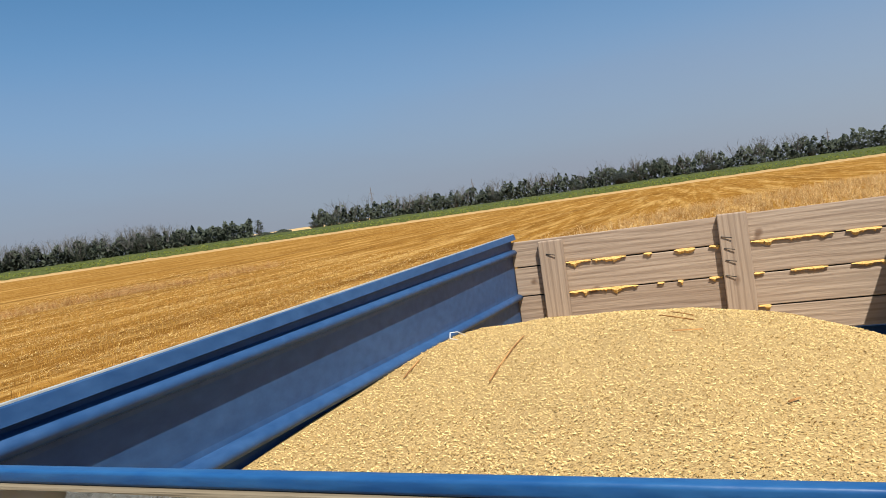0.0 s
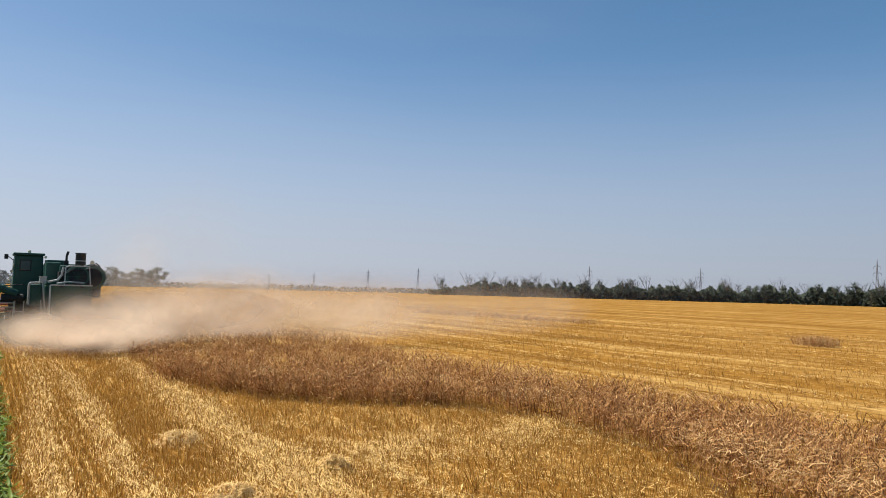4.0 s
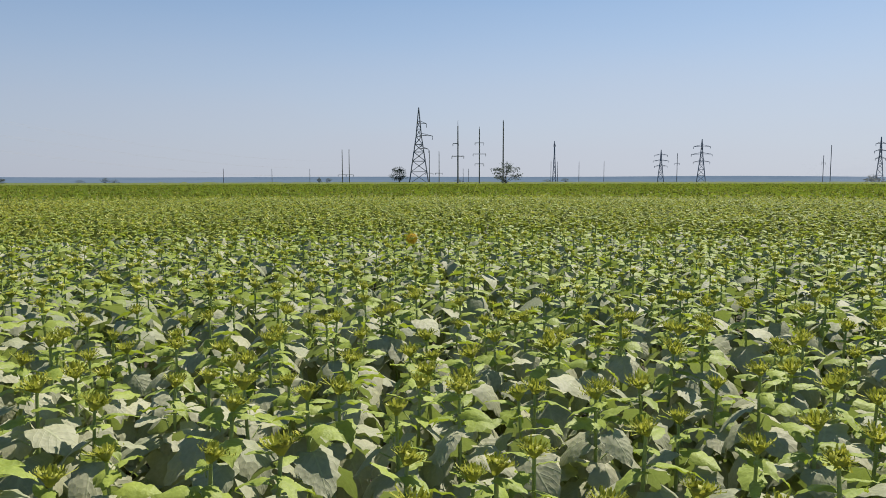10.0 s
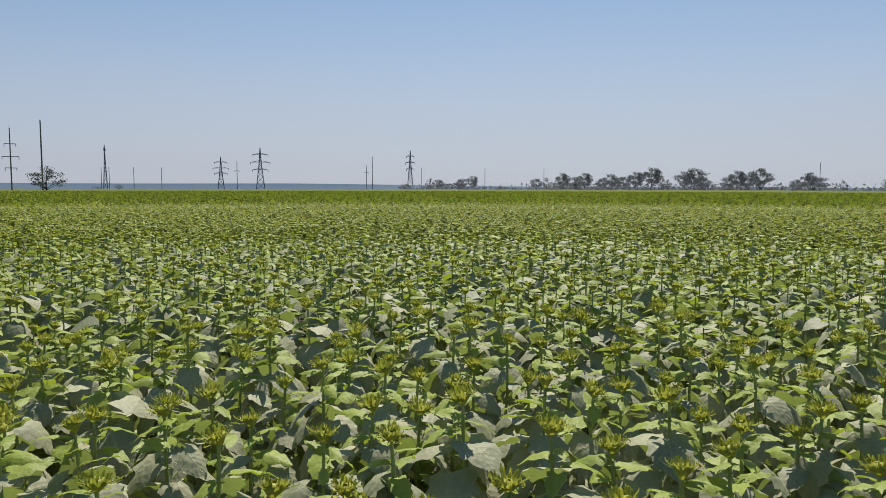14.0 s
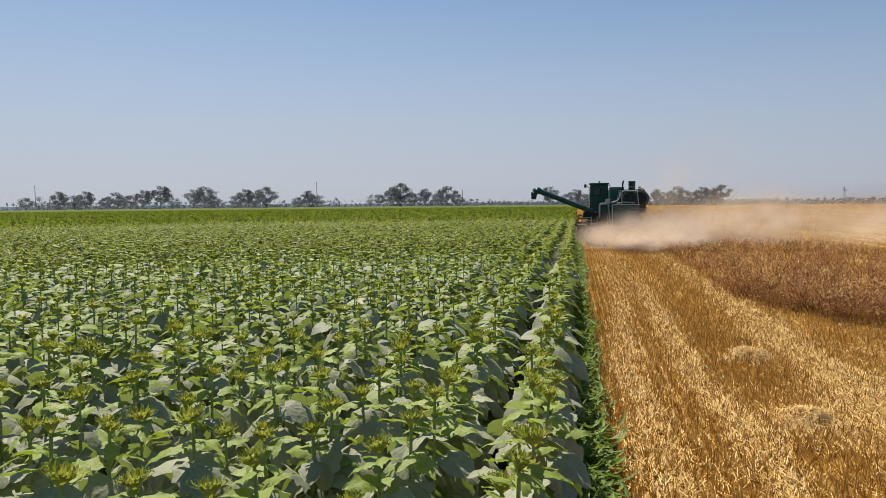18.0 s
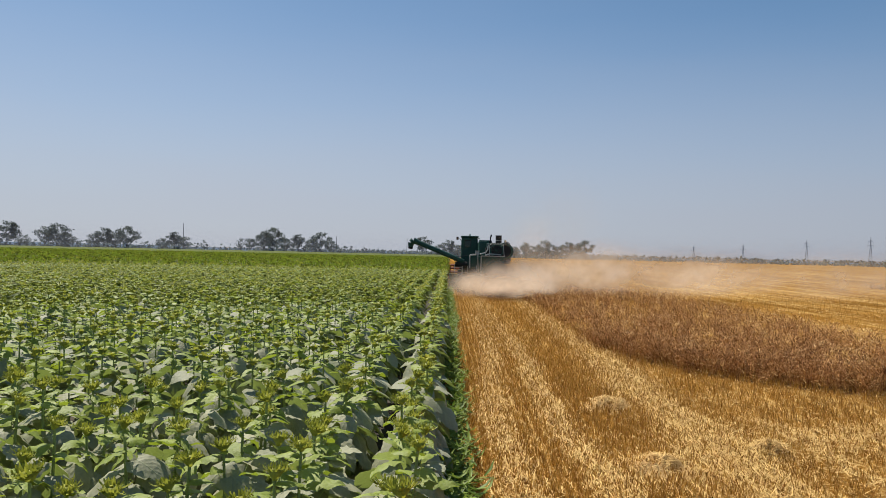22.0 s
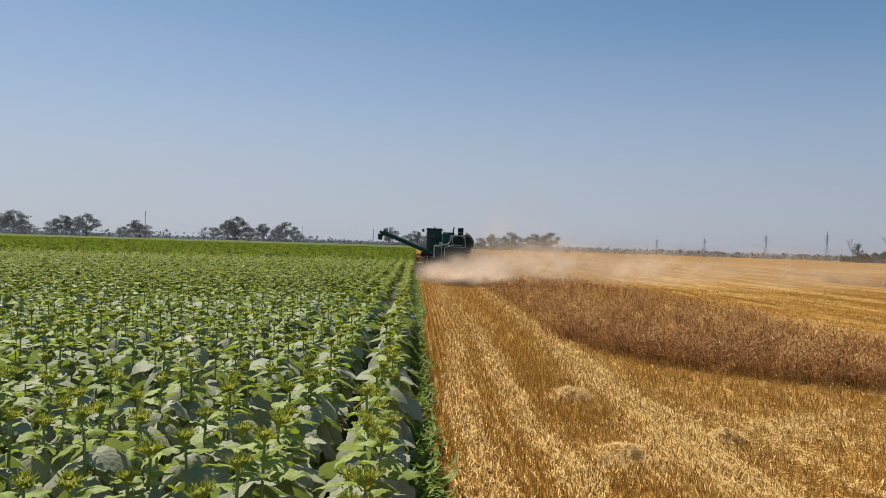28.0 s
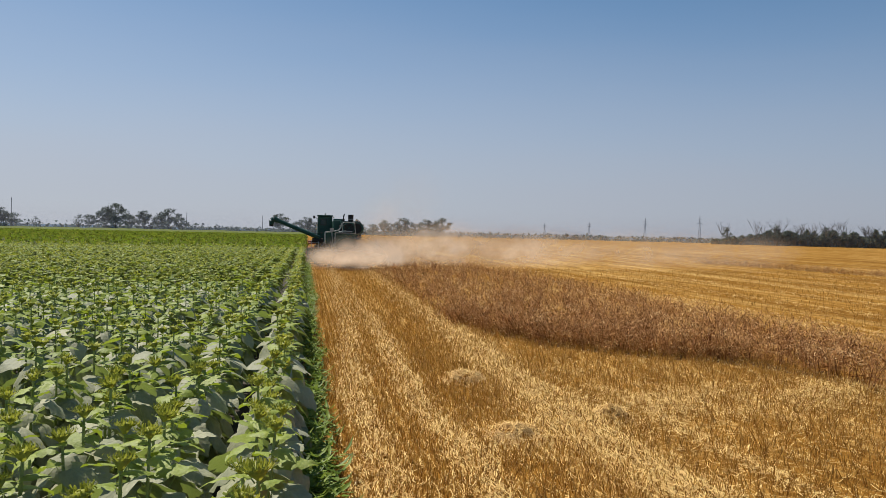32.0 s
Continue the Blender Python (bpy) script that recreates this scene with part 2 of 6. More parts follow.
def veined(m):
    """Pale midrib and side veins on a leaf blade, sunk into it, from the blade's own map (along, across)."""
    n, ln = m.node_tree.nodes, m.node_tree.links
    b = n["Principled BSDF"]

    def calc(op, a, b_=None, c=None):
        k = n.new("ShaderNodeMath")
        k.operation = op
        for sock, v in zip(k.inputs, (a, b_, c)):
            if v is None:
                continue
            if isinstance(v, (int, float)):
                sock.default_value = v
            else:
                ln.new(v, sock)
        return k.outputs[0]

    uv, sp = n.new("ShaderNodeUVMap"), n.new("ShaderNodeSeparateXYZ")
    uv.uv_map = "blade"
    ln.new(uv.outputs[0], sp.inputs[0])
    across = calc("ABSOLUTE", calc("MULTIPLY_ADD", sp.outputs[1], 2.0, -1.0))
    along = calc("MULTIPLY", calc("SUBTRACT", sp.outputs[0], calc("MULTIPLY", across, 0.34)), 6.0)
    between = calc("MULTIPLY", calc("ABSOLUTE", calc("SUBTRACT", calc("FRACT", along), 0.5)), 2.0)
    side, rib = n.new("ShaderNodeMapRange"), n.new("ShaderNodeMapRange")
    for node, lo, hi in ((side, 0.03, 0.16), (rib, 0.02, 0.07)):
        node.inputs[1].default_value, node.inputs[2].default_value, node.inputs[3].default_value, node.inputs[4].default_value = lo, hi, 1.0, 0.0
    ln.new(between, side.inputs[0])
    ln.new(across, rib.inputs[0])
    vein = calc("MAXIMUM", calc("MULTIPLY", side.outputs[0], 0.5), rib.outputs[0])
    old = b.inputs["Base Color"].links[0].from_socket
    mx = n.new("ShaderNodeMix")
    mx.data_type = "RGBA"
    mx.inputs[7].default_value = (0.42, 0.45, 0.26, 1)
    ln.new(calc("MULTIPLY", vein, 0.4), mx.inputs[0])
    ln.new(old, mx.inputs[6])
    ln.new(mx.outputs[2], b.inputs["Base Color"])
    bp = n.new("ShaderNodeBump")
    bp.inputs["Strength"].default_value, bp.inputs["Distance"].default_value = 0.30, 0.006
    ln.new(calc("SUBTRACT", calc("MULTIPLY", between, 0.7), vein), bp.inputs["Height"])
    ln.new(b.inputs["Normal"].links[0].from_socket, bp.inputs["Normal"])
    ln.new(bp.outputs[0], b.inputs["Normal"])
    return m


# mix runs from shaded blue-green to the beige of sunlit sheen, painted leaf by leaf
LEAF = veined(material("sunflower_leaf", (0.108, 0.142, 0.072), (0.52, 0.49, 0.335), 0.60, 7, 32, 0.20, spec=0.36, translucent=0.24, island=0.5, per_object=0.3, quilt=26.0, glow_through=(0.30, 0.39, 0.07), mottle=0.5))
# copy of the leaf for far plants, the far rows' light and shade toned into its colour
FAR_TONED_LEAF = material("far_toned_leaf", (0.046, 0.064, 0.010), (0.220, 0.230, 0.046), 0.7, 2, 9, 0.0, spec=0.15, translucent=0.22, island=1.0, mottle=0.5, glow_through=(0.20, 0.25, 0.025))
YOUNG = material("young_sunflower_leaf", (0.130, 0.185, 0.026), (0.37, 0.43, 0.085), 0.55, 6, 40, 0.3, spec=0.35, translucent=0.32, island=0.6, per_object=0.3, glow_through=(0.34, 0.43, 0.03))
STEM = material("sunflower_stem", (0.24, 0.31, 0.10), (0.42, 0.50, 0.20), 0.6, 5, 60, 0.2, translucent=0.25)
BRACT = material("sunflower_bract", (0.165, 0.200, 0.020), (0.58, 0.57, 0.085), 0.55, 9, 50, 0.1, translucent=0.35, island=0.6)
PETAL = material("ray_petal", (0.65, 0.33, 0.01), (0.85, 0.52, 0.02), 0.5, 9, 50, 0.1, translucent=0.3)
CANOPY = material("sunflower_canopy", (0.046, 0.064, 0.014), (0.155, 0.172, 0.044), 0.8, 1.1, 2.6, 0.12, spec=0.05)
SOIL = material("dark_soil", (0.020, 0.016, 0.012), (0.075, 0.058, 0.042), 0.95, 0.7, 9, 0.6)

# dark brown for the painted shadow under the crop's cut edge
EDGE_SHADE = material("edge_shade", (0.060, 0.031, 0.013), (0.150, 0.078, 0.032), 1.0, 1.5, 14, 0.3, spec=0.0)
STUBBLE = field_material()
STRAW = material("straw", (0.42, 0.215, 0.040), (0.92, 0.68, 0.265), 0.5, 3, 30, 0.0, spec=0.35, translucent=0.15, island=1.1)
STEMS = material("stubble_stem", (0.24, 0.106, 0.015), (0.65, 0.385, 0.088), 0.6, 3, 30, 0.0, spec=0.3, translucent=0.26, island=0.9)
CROP = material("ripe_crop", (0.135, 0.052, 0.020), (0.62, 0.340, 0.132), 0.8, 1.5, 20, 0.0, spec=0.1, translucent=0.08, island=1.2)
PALE_CROP = material("pale_ripe_crop", (0.34, 0.19, 0.065), (0.78, 0.56, 0.27), 0.7, 1.5, 20, 0.0, spec=0.2, translucent=0.14, island=1.1)
CHAFF = material("chaff_heap", (0.30, 0.165, 0.055), (0.66, 0.44, 0.19), 0.9, 16, 80, 1.0, spec=0.1)
WEED = material("edge_weed", (0.070, 0.125, 0.016), (0.28, 0.37, 0.06), 0.5, 6, 40, 0.1, spec=0.25, translucent=0.35, island=0.7)
CORN = material("far_green_crop", (0.034, 0.048, 0.013), (0.105, 0.118, 0.036), 0.8, 0.25, 1.4, 1.0, spec=0.05)
# leaf tones lightened and greyed, some distance haze painted into them
TREE_LEAF = material("tree_leaf", (0.075, 0.094, 0.074), (0.150, 0.175, 0.132), 0.9, 0.6, 4, 0.0, spec=0.0, translucent=0.55, island=0.35, per_object=0.4)
# lighter, greyer copy of the tree leaf, distance haze painted into it
HAZED_LEAF = material("hazed_tree_leaf", (0.098, 0.120, 0.108), (0.175, 0.202, 0.180), 0.9, 0.6, 4, 0.0, spec=0.0, translucent=0.55, island=0.2, per_object=0.3)
BARK = material("bark", (0.05, 0.042, 0.034), (0.14, 0.12, 0.10), 0.9, 1.5, 14, 0.5)
TWIG = material("bare_twig", (0.085, 0.083, 0.080), (0.165, 0.16, 0.152), 0.9, 1.5, 14, 0.0, spec=0.1)
STEEL = material("grey_steel", (0.13, 0.13, 0.14), (0.27, 0.27, 0.28), 0.6, 2, 20, 0.1, metal=0.3)
CONCRETE = material("pole_concrete", (0.10, 0.10, 0.10), (0.20, 0.195, 0.185), 0.9, 2, 20, 0.2)
BLUE = material("blue_paint", (0.009, 0.040, 0.122), (0.044, 0.110, 0.250), 0.46, 2.0, 30, 0.05, spec=0.2, stretch=(1, 0.5, 1))
BLUE_WORN = material("worn_blue_paint", (0.002, 0.044, 0.17), (0.028, 0.118, 0.28), 0.4, 3, 22, 0.08, spec=0.25, stretch=(1, 3, 3))
WOOD = board_material("weathered_board", (0.35, 4, 5))
WOOD_UP = board_material("weathered_post", (5, 4, 0.35))
ZINC = material("galvanised_sheet", (0.36, 0.39, 0.38), (0.70, 0.73, 0.71), 0.38, 4, 16, 0.2, metal=0.35, stretch=(1, 1, 0.5))
OLD_WOOD = material("greyed_board", (0.10, 0.080, 0.052), (0.28, 0.225, 0.15), 0.9, 3, 14, 0.4, stretch=(0.3, 4, 6))
FOAM = material("sealing_foam", (0.58, 0.32, 0.09), (0.84, 0.55, 0.19), 0.8, 20, 90, 0.5)
# dark end of the noise paints the shaded gaps between kernels
GRAIN = material("grain_bed", (0.24, 0.14, 0.045), (0.74, 0.54, 0.25), 0.8, 95, 200, 0.7, spec=0.1)
KERNEL = material("grain_kernel", (0.38, 0.25, 0.088), (0.86, 0.64, 0.29), 0.6, 20, 200, 0.0, spec=0.25, island=1.0)
GREEN = material("harvester_green", (0.007, 0.045, 0.034), (0.024, 0.092, 0.068), 0.5, 2, 18, 0.1)
DARK = material("dark_metal", (0.012, 0.012, 0.012), (0.045, 0.042, 0.038), 0.7, 3, 20, 0.2, metal=0.3)
PIPE = material("pale_pipe", (0.28, 0.29, 0.28), (0.50, 0.50, 0.47), 0.5, 3, 20, 0.1)
RUBBER = material("tyre_rubber", (0.012, 0.012, 0.012), (0.04, 0.038, 0.035), 0.9, 5, 30, 0.3)
RED = material("faded_red_paint", (0.20, 0.05, 0.03), (0.34, 0.12, 0.07), 0.6, 4, 25, 0.1)
WHITE = material("white_plastic", (0.62, 0.62, 0.60), (0.80, 0.80, 0.78), 0.5, 8, 40, 0.1)
LAMP = material("lamp_lens", (0.7, 0.55, 0.35), (0.9, 0.8, 0.6), 0.2, 4, 25, 0.0)
GLASS = material("cab_glass", (0.03, 0.06, 0.06), (0.06, 0.10, 0.10), 0.08, 4, 25, 0.0, spec=0.8)
# far land with blue distance haze painted into its base colour
FAR = material("haze_toned_land", (0.068, 0.100, 0.150), (0.105, 0.140, 0.185), 1.0, 0.01, 0.06, 0.0, spec=0.0)


def dust_material(name, colour, cover):
    """Fine airborne chaff: it scatters to both sides and lets part of the light past."""
    m = bpy.data.materials.new(name)
    m.use_nodes = True
    n, ln = m.node_tree.nodes, m.node_tree.links
    d, t, tr = n.new("ShaderNodeBsdfDiffuse"), n.new("ShaderNodeBsdfTranslucent"), n.new("ShaderNodeBsdfTransparent")
    for s in (d, t):
        s.inputs["Color"].default_value = (*colour, 1)
    a, b = n.new("ShaderNodeMixShader"), n.new("ShaderNodeMixShader")
    a.inputs[0].default_value, b.inputs[0].default_value = 0.5, cover
    ln.new(d.outputs[0], a.inputs[1])
    ln.new(t.outputs[0], a.inputs[2])
    ln.new(tr.outputs[0], b.inputs[1])
    ln.new(a.outputs[0], b.inputs[2])
    ln.new(b.outputs[0], n["Material Output"].inputs["Surface"])
    return m


DUST = dust_material("chaff_dust", (0.85, 0.69, 0.51), 0.6)


def veil_material(name, colour):
    """Drifting dust and the added haze sheet, thin towards the rim of each veil and uneven inside; the maps carry the
    place on it and its density.
    """
    m = dust_material(name, colour, 0.5)
    n, ln = m.node_tree.nodes, m.node_tree.links
    place, dense, r, rim, nz, tc, uneven, k1, k2 = (n.new("ShaderNode" + k) for k in ("UVMap", "UVMap", "VectorMath", "MapRange", "TexNoise", "TexCoord", "MapRange", "Math", "Math"))
    place.uv_map, dense.uv_map = "place", "density"
    r.operation = "LENGTH"
    rim.interpolation_type = "SMOOTHERSTEP"
    rim.inputs[1].default_value, rim.inputs[2].default_value, rim.inputs[3].default_value, rim.inputs[4].default_value = 0.0, 1.0, 1.0, 0.0
    nz.inputs["Scale"].default_value, nz.inputs["Detail"].default_value = 0.75, 4
    uneven.inputs[1].default_value, uneven.inputs[2].default_value, uneven.inputs[3].default_value, uneven.inputs[4].default_value = 0.3, 0.7, 0.5, 1.0
    sp = n.new("ShaderNodeSeparateXYZ")
    k1.operation = k2.operation = "MULTIPLY"
    top = n["Material Output"].inputs["Surface"].links[0].from_node
    for a, b in ((place.outputs[0], r.inputs[0]), (r.outputs["Value"], rim.inputs[0]), (tc.outputs["Object"], nz.inputs["Vector"]), (nz.outputs["Fac"], uneven.inputs[0]), (dense.outputs[0], sp.inputs[0]), (rim.outputs[0], k1.inputs[0]), (uneven.outputs[0], k1.inputs[1]), (k1.outputs[0], k2.inputs[0]), (sp.outputs[0], k2.inputs[1]), (k2.outputs[0], top.inputs[0])):
        ln.new(a, b)
    return m


VEIL = veil_material("dust_veil", (0.68, 0.55, 0.43))
# grey-blue for the sheet that imitates distance haze
HAZE_SHEET = veil_material("haze_sheet", (0.62, 0.62, 0.67))

# ---- mesh tools ----
rng = np.random.default_rng(7)


def fast_mesh(name, verts, faces, mats, index=None, smooth=False, maps=(), normals=None):
    """A mesh from arrays; maps: (name, a pair for each vertex) for each map on its surface; normals: one for each vertex."""
    verts, faces = np.asarray(verts, np.float32), np.asarray(faces, np.int32)
    m, k = faces.shape
    me = bpy.data.meshes.new(name)
    me.vertices.add(len(verts))
    me.vertices.foreach_set("co", verts.ravel())
    me.loops.add(m * k)
    me.loops.foreach_set("vertex_index", faces.ravel())
    me.polygons.add(m)
    me.polygons.foreach_set("loop_start", np.arange(0, m * k, k, dtype=np.int32))
    for mat in mats if isinstance(mats, (list, tuple)) else (mats,):
        me.materials.append(mat)
    if index is not None:
        me.polygons.foreach_set("material_index", np.asarray(index, np.int32))
    if smooth:
        me.polygons.foreach_set("use_smooth", np.ones(m, bool))
    for map_name, pairs in maps:
        layer = me.uv_layers.new(name=map_name)
        layer.data.foreach_set("uv", np.asarray(pairs, np.float32)[faces.ravel()].ravel())
    me.update(calc_edges=True)
    if normals is not None:
        normals = normals / np.linalg.norm(normals, axis=1, keepdims=True)
        me.normals_split_custom_set_from_vertices(normals.tolist())
    return me


def part(name, bm, mat, parent=None, label="", smooth=False):
    """One mesh object from a bmesh (or a ready mesh), under a thing or a part."""
    if isinstance(bm, bmesh.types.BMesh):
        me = bpy.data.meshes.new(name)
        if smooth:
            for f in bm.faces:
                f.smooth = True
        bm.to_mesh(me)
        bm.free()
        me.materials.append(mat)
    else:
        me = bm
    ob = new(name, me)
    ob.parent = parent
    return tagged(ob, label=label)


def box(bm, x0, x1, y0, y1, z0, z1, bevel=0.0):
    g = bmesh.ops.create_cube(bm, size=1.0)
    vs = g["verts"]
    bmesh.ops.scale(bm, vec=(x1 - x0, y1 - y0, z1 - z0), verts=vs)
    bmesh.ops.translate(bm, vec=((x0 + x1) / 2, (y0 + y1) / 2, (z0 + z1) / 2), verts=vs)
    if bevel:
        es = list({e for v in vs for e in v.link_edges})
        bmesh.ops.bevel(bm, geom=es, offset=bevel, segments=2, affect="EDGES", profile=0.6)
    return bm


def beam(bm, p, q, w, sides=4, w2=None):
    """A straight bar from p to q, w thick at p and w2 at q."""
    p, q = Vector(p), Vector(q)
    m = (q - p).to_track_quat("Z", "Y").to_matrix().to_4x4()
    m.translation = (p + q) / 2
    r = w * (0.7071 if sides == 4 else 0.5)
    r2 = r if w2 is None else w2 * (0.7071 if sides == 4 else 0.5)
    bmesh.ops.create_cone(bm, cap_ends=True, segments=sides, radius1=r, radius2=r2, depth=(q - p).length, matrix=m @ Matrix.Rotation(radians(45), 4, "Z"))
    return bm


def bm_box(*a, **k):
    return box(bmesh.new(), *a, **k)


def bm_beam(*a, **k):
    return beam(bmesh.new(), *a, **k)


def stamp(variants, which, x, y, z, turn, size, lean=None, lean_dir=None):
    """Joins many copies of small templates (verts, faces, index), each turned, sized and leaned, into three arrays."""
    vs, fs, ix, base = [], [], [], 0
    for v, (tv, tf, ti) in enumerate(variants):
        sel = np.nonzero(which == v)[0]
        if not len(sel):
            continue
        c, s = np.cos(turn[sel])[:, None], np.sin(turn[sel])[:, None]
        k = size[sel][:, None]
        px, py, pz = (c * tv[:, 0] - s * tv[:, 1]) * k, (s * tv[:, 0] + c * tv[:, 1]) * k, tv[:, 2][None] * k
        if lean is not None:
            px = px + pz * (np.sin(lean[sel]) * np.cos(lean_dir[sel]))[:, None]
            py = py + pz * (np.sin(lean[sel]) * np.sin(lean_dir[sel]))[:, None]
            pz = pz * np.cos(lean[sel])[:, None]
        out = np.stack([px + x[sel][:, None], py + y[sel][:, None], pz + z[sel][:, None]], -1)
        vs.append(out.reshape(-1, 3))
        fs.append((tf[None] + (np.arange(len(sel)) * len(tv))[:, None, None] + base).reshape(-1, tf.shape[1]))
        ix.append(np.tile(ti, len(sel)))
        base += len(sel) * len(tv)
    return np.concatenate(vs), np.concatenate(fs), np.concatenate(ix)


# ---- ground ----


def ground_z(x, y):
    """Level near by; it rises a little towards the far side behind and to the right."""
    r = np.hypot(x, y)
    a = np.degrees(np.arctan2(-x, y))
    behind = np.clip((-a - 85) / 35, 0, 1) * (a < 0) + (a > 160)
    hill = np.exp(-((a + 16) / 12) ** 2) * np.clip((r - 60) / 170, 0, 1) * np.clip((420 - r) / 190, 0, 1)
    return np.clip((r - 270) / 170, 0, 1) * 2.6 * behind + 1.1 * hill


def ring(r0, r1, nr, a0, a1, na, height, jitter=0.0, seed=3):
    g = np.random.default_rng(seed)
    rr = r0 * (r1 / r0) ** (np.arange(nr) / (nr - 1))
    aa = np.radians(np.linspace(a0, a1, na))
    R, A = np.meshgrid(rr, aa, indexing="ij")
    X, Y = -np.sin(A) * R, np.cos(A) * R
    Z = height(X, Y) + jitter * g.standard_normal(X.shape)
    v = np.stack([X, Y, Z], -1).reshape(-1, 3)
    i = np.arange(nr * na).reshape(nr, na)
    f = np.stack([i[:-1, :-1], i[:-1, 1:], i[1:, 1:], i[1:, :-1]], -1).reshape(-1, 4)
    return v, f[:, ::-1]


gv, gf = ring(0.01, 4800, 120, -180, 180, 181, lambda x, y: ground_z(x, y))
ground = new("ground", fast_mesh("ground", gv, gf, STUBBLE, smooth=True))
tagged(ground, "golden cut stubble field with straw, open to the horizon", "field", kind="structure")

# ---- sunflower field ----
ROWS_X = [-0.31, -1.09] + [-1.09 - 0.7 * k for k in range(1, 620)]
FIELD_END = 430.0
BLOOM = (-16.1, 2.75)


def leaf_mesh(length, width, droop, fold, nu=5, seed=0, cols=3):
    """A heart-shaped leaf along +x from the origin, where its stalk ends in the notch between two lobes: a grid of quads, folded
    along its rib, hanging at the tip; with more columns its rim is toothed and wavy."""
    g = np.random.default_rng(seed)
    u = np.linspace(0, 1, nu)
    w = np.interp(u, [0, 0.12, 0.30, 0.50, 0.70, 0.86, 1], [0.60, 0.92, 1.0, 0.88, 0.58, 0.30, 0.03]) * width / 2
    s = np.linspace(-1, 1, cols)
    U, S = np.meshgrid(u, s)
    W = np.broadcast_to(w, U.shape).copy()
    if cols > 3:
        teeth = 1 + 0.075 * (np.arange(nu) % 2 * 2 - 1) + 0.03 * g.standard_normal((2, nu))
        W[0], W[-1] = W[0] * teeth[0], W[-1] * teeth[1]
    X = length * (U - 0.24 * np.abs(S) ** 1.5 * (1 - U) ** 3) + 0.04 * length * np.abs(S) * (U > 0.05) * (U < 0.9)
    Z = -droop * length * U ** 1.7 + fold * W * np.abs(S) - 0.45 * droop * W * S ** 2
    Z += np.abs(S) * 0.03 * length * np.interp(U, u, g.standard_normal(nu)) * (1 if cols == 3 else 0.6)
    if cols > 3:
        Z += 0.035 * length * np.sin(U * 17 - np.abs(S) * 4 + g.uniform(0, 6)) * np.abs(S)
        Z += 0.05 * length * np.outer(g.standard_normal(cols), np.sin(np.pi * u)) * (np.abs(S) > 0.9)
    v = np.stack([X, S * W, Z], -1).reshape(-1, 3)
    i = np.arange(cols * nu).reshape(cols, nu)
    f = np.stack([i[:-1, :-1], i[1:, :-1], i[1:, 1:], i[:-1, 1:]], -1).reshape(-1, 4)
    return v, f


def blade_map(nu, cols, extra):
    """The pairs (along, across) for the vertices of such a leaf, and for the stalk's that follow."""
    U, S = np.meshgrid(np.linspace(0, 1, nu), np.linspace(0, 1, cols))
    return np.concatenate([np.stack([U, S], -1).reshape(-1, 2), np.full((extra, 2), 0.5)])


def tube(p, q, r0, r1, sides=4):
    p, q = np.asarray(p, float), np.asarray(q, float)
    d = (q - p) / np.linalg.norm(q - p)
    a = np.cross(d, (0.3, 0.9, 0.2))
    a /= np.linalg.norm(a)
    b = np.cross(d, a)
    t = np.arange(sides) * 2 * np.pi / sides
    ringv = np.cos(t)[:, None] * a + np.sin(t)[:, None] * b
    v = np.concatenate([p + ringv * r0, q + ringv * r1])
    i = np.arange(sides)
    return v, np.stack([i, (i + 1) % sides, (i + 1) % sides + sides, i + sides], -1)


def rot_z(v, a):
    c, s = math.cos(a), math.sin(a)
    return np.stack([v[:, 0] * c - v[:, 1] * s, v[:, 0] * s + v[:, 1] * c, v[:, 2]], -1)


def joined(pieces):
    """Joins (verts, quads, material index) pieces."""
    vs, fs, ix, base = [], [], [], 0
    for v, f, i in pieces:
        vs.append(v)
        fs.append(f + base)
        ix.append(np.full(len(f), i))
        base += len(v)
    return np.concatenate(vs), np.concatenate(fs), np.concatenate(ix)


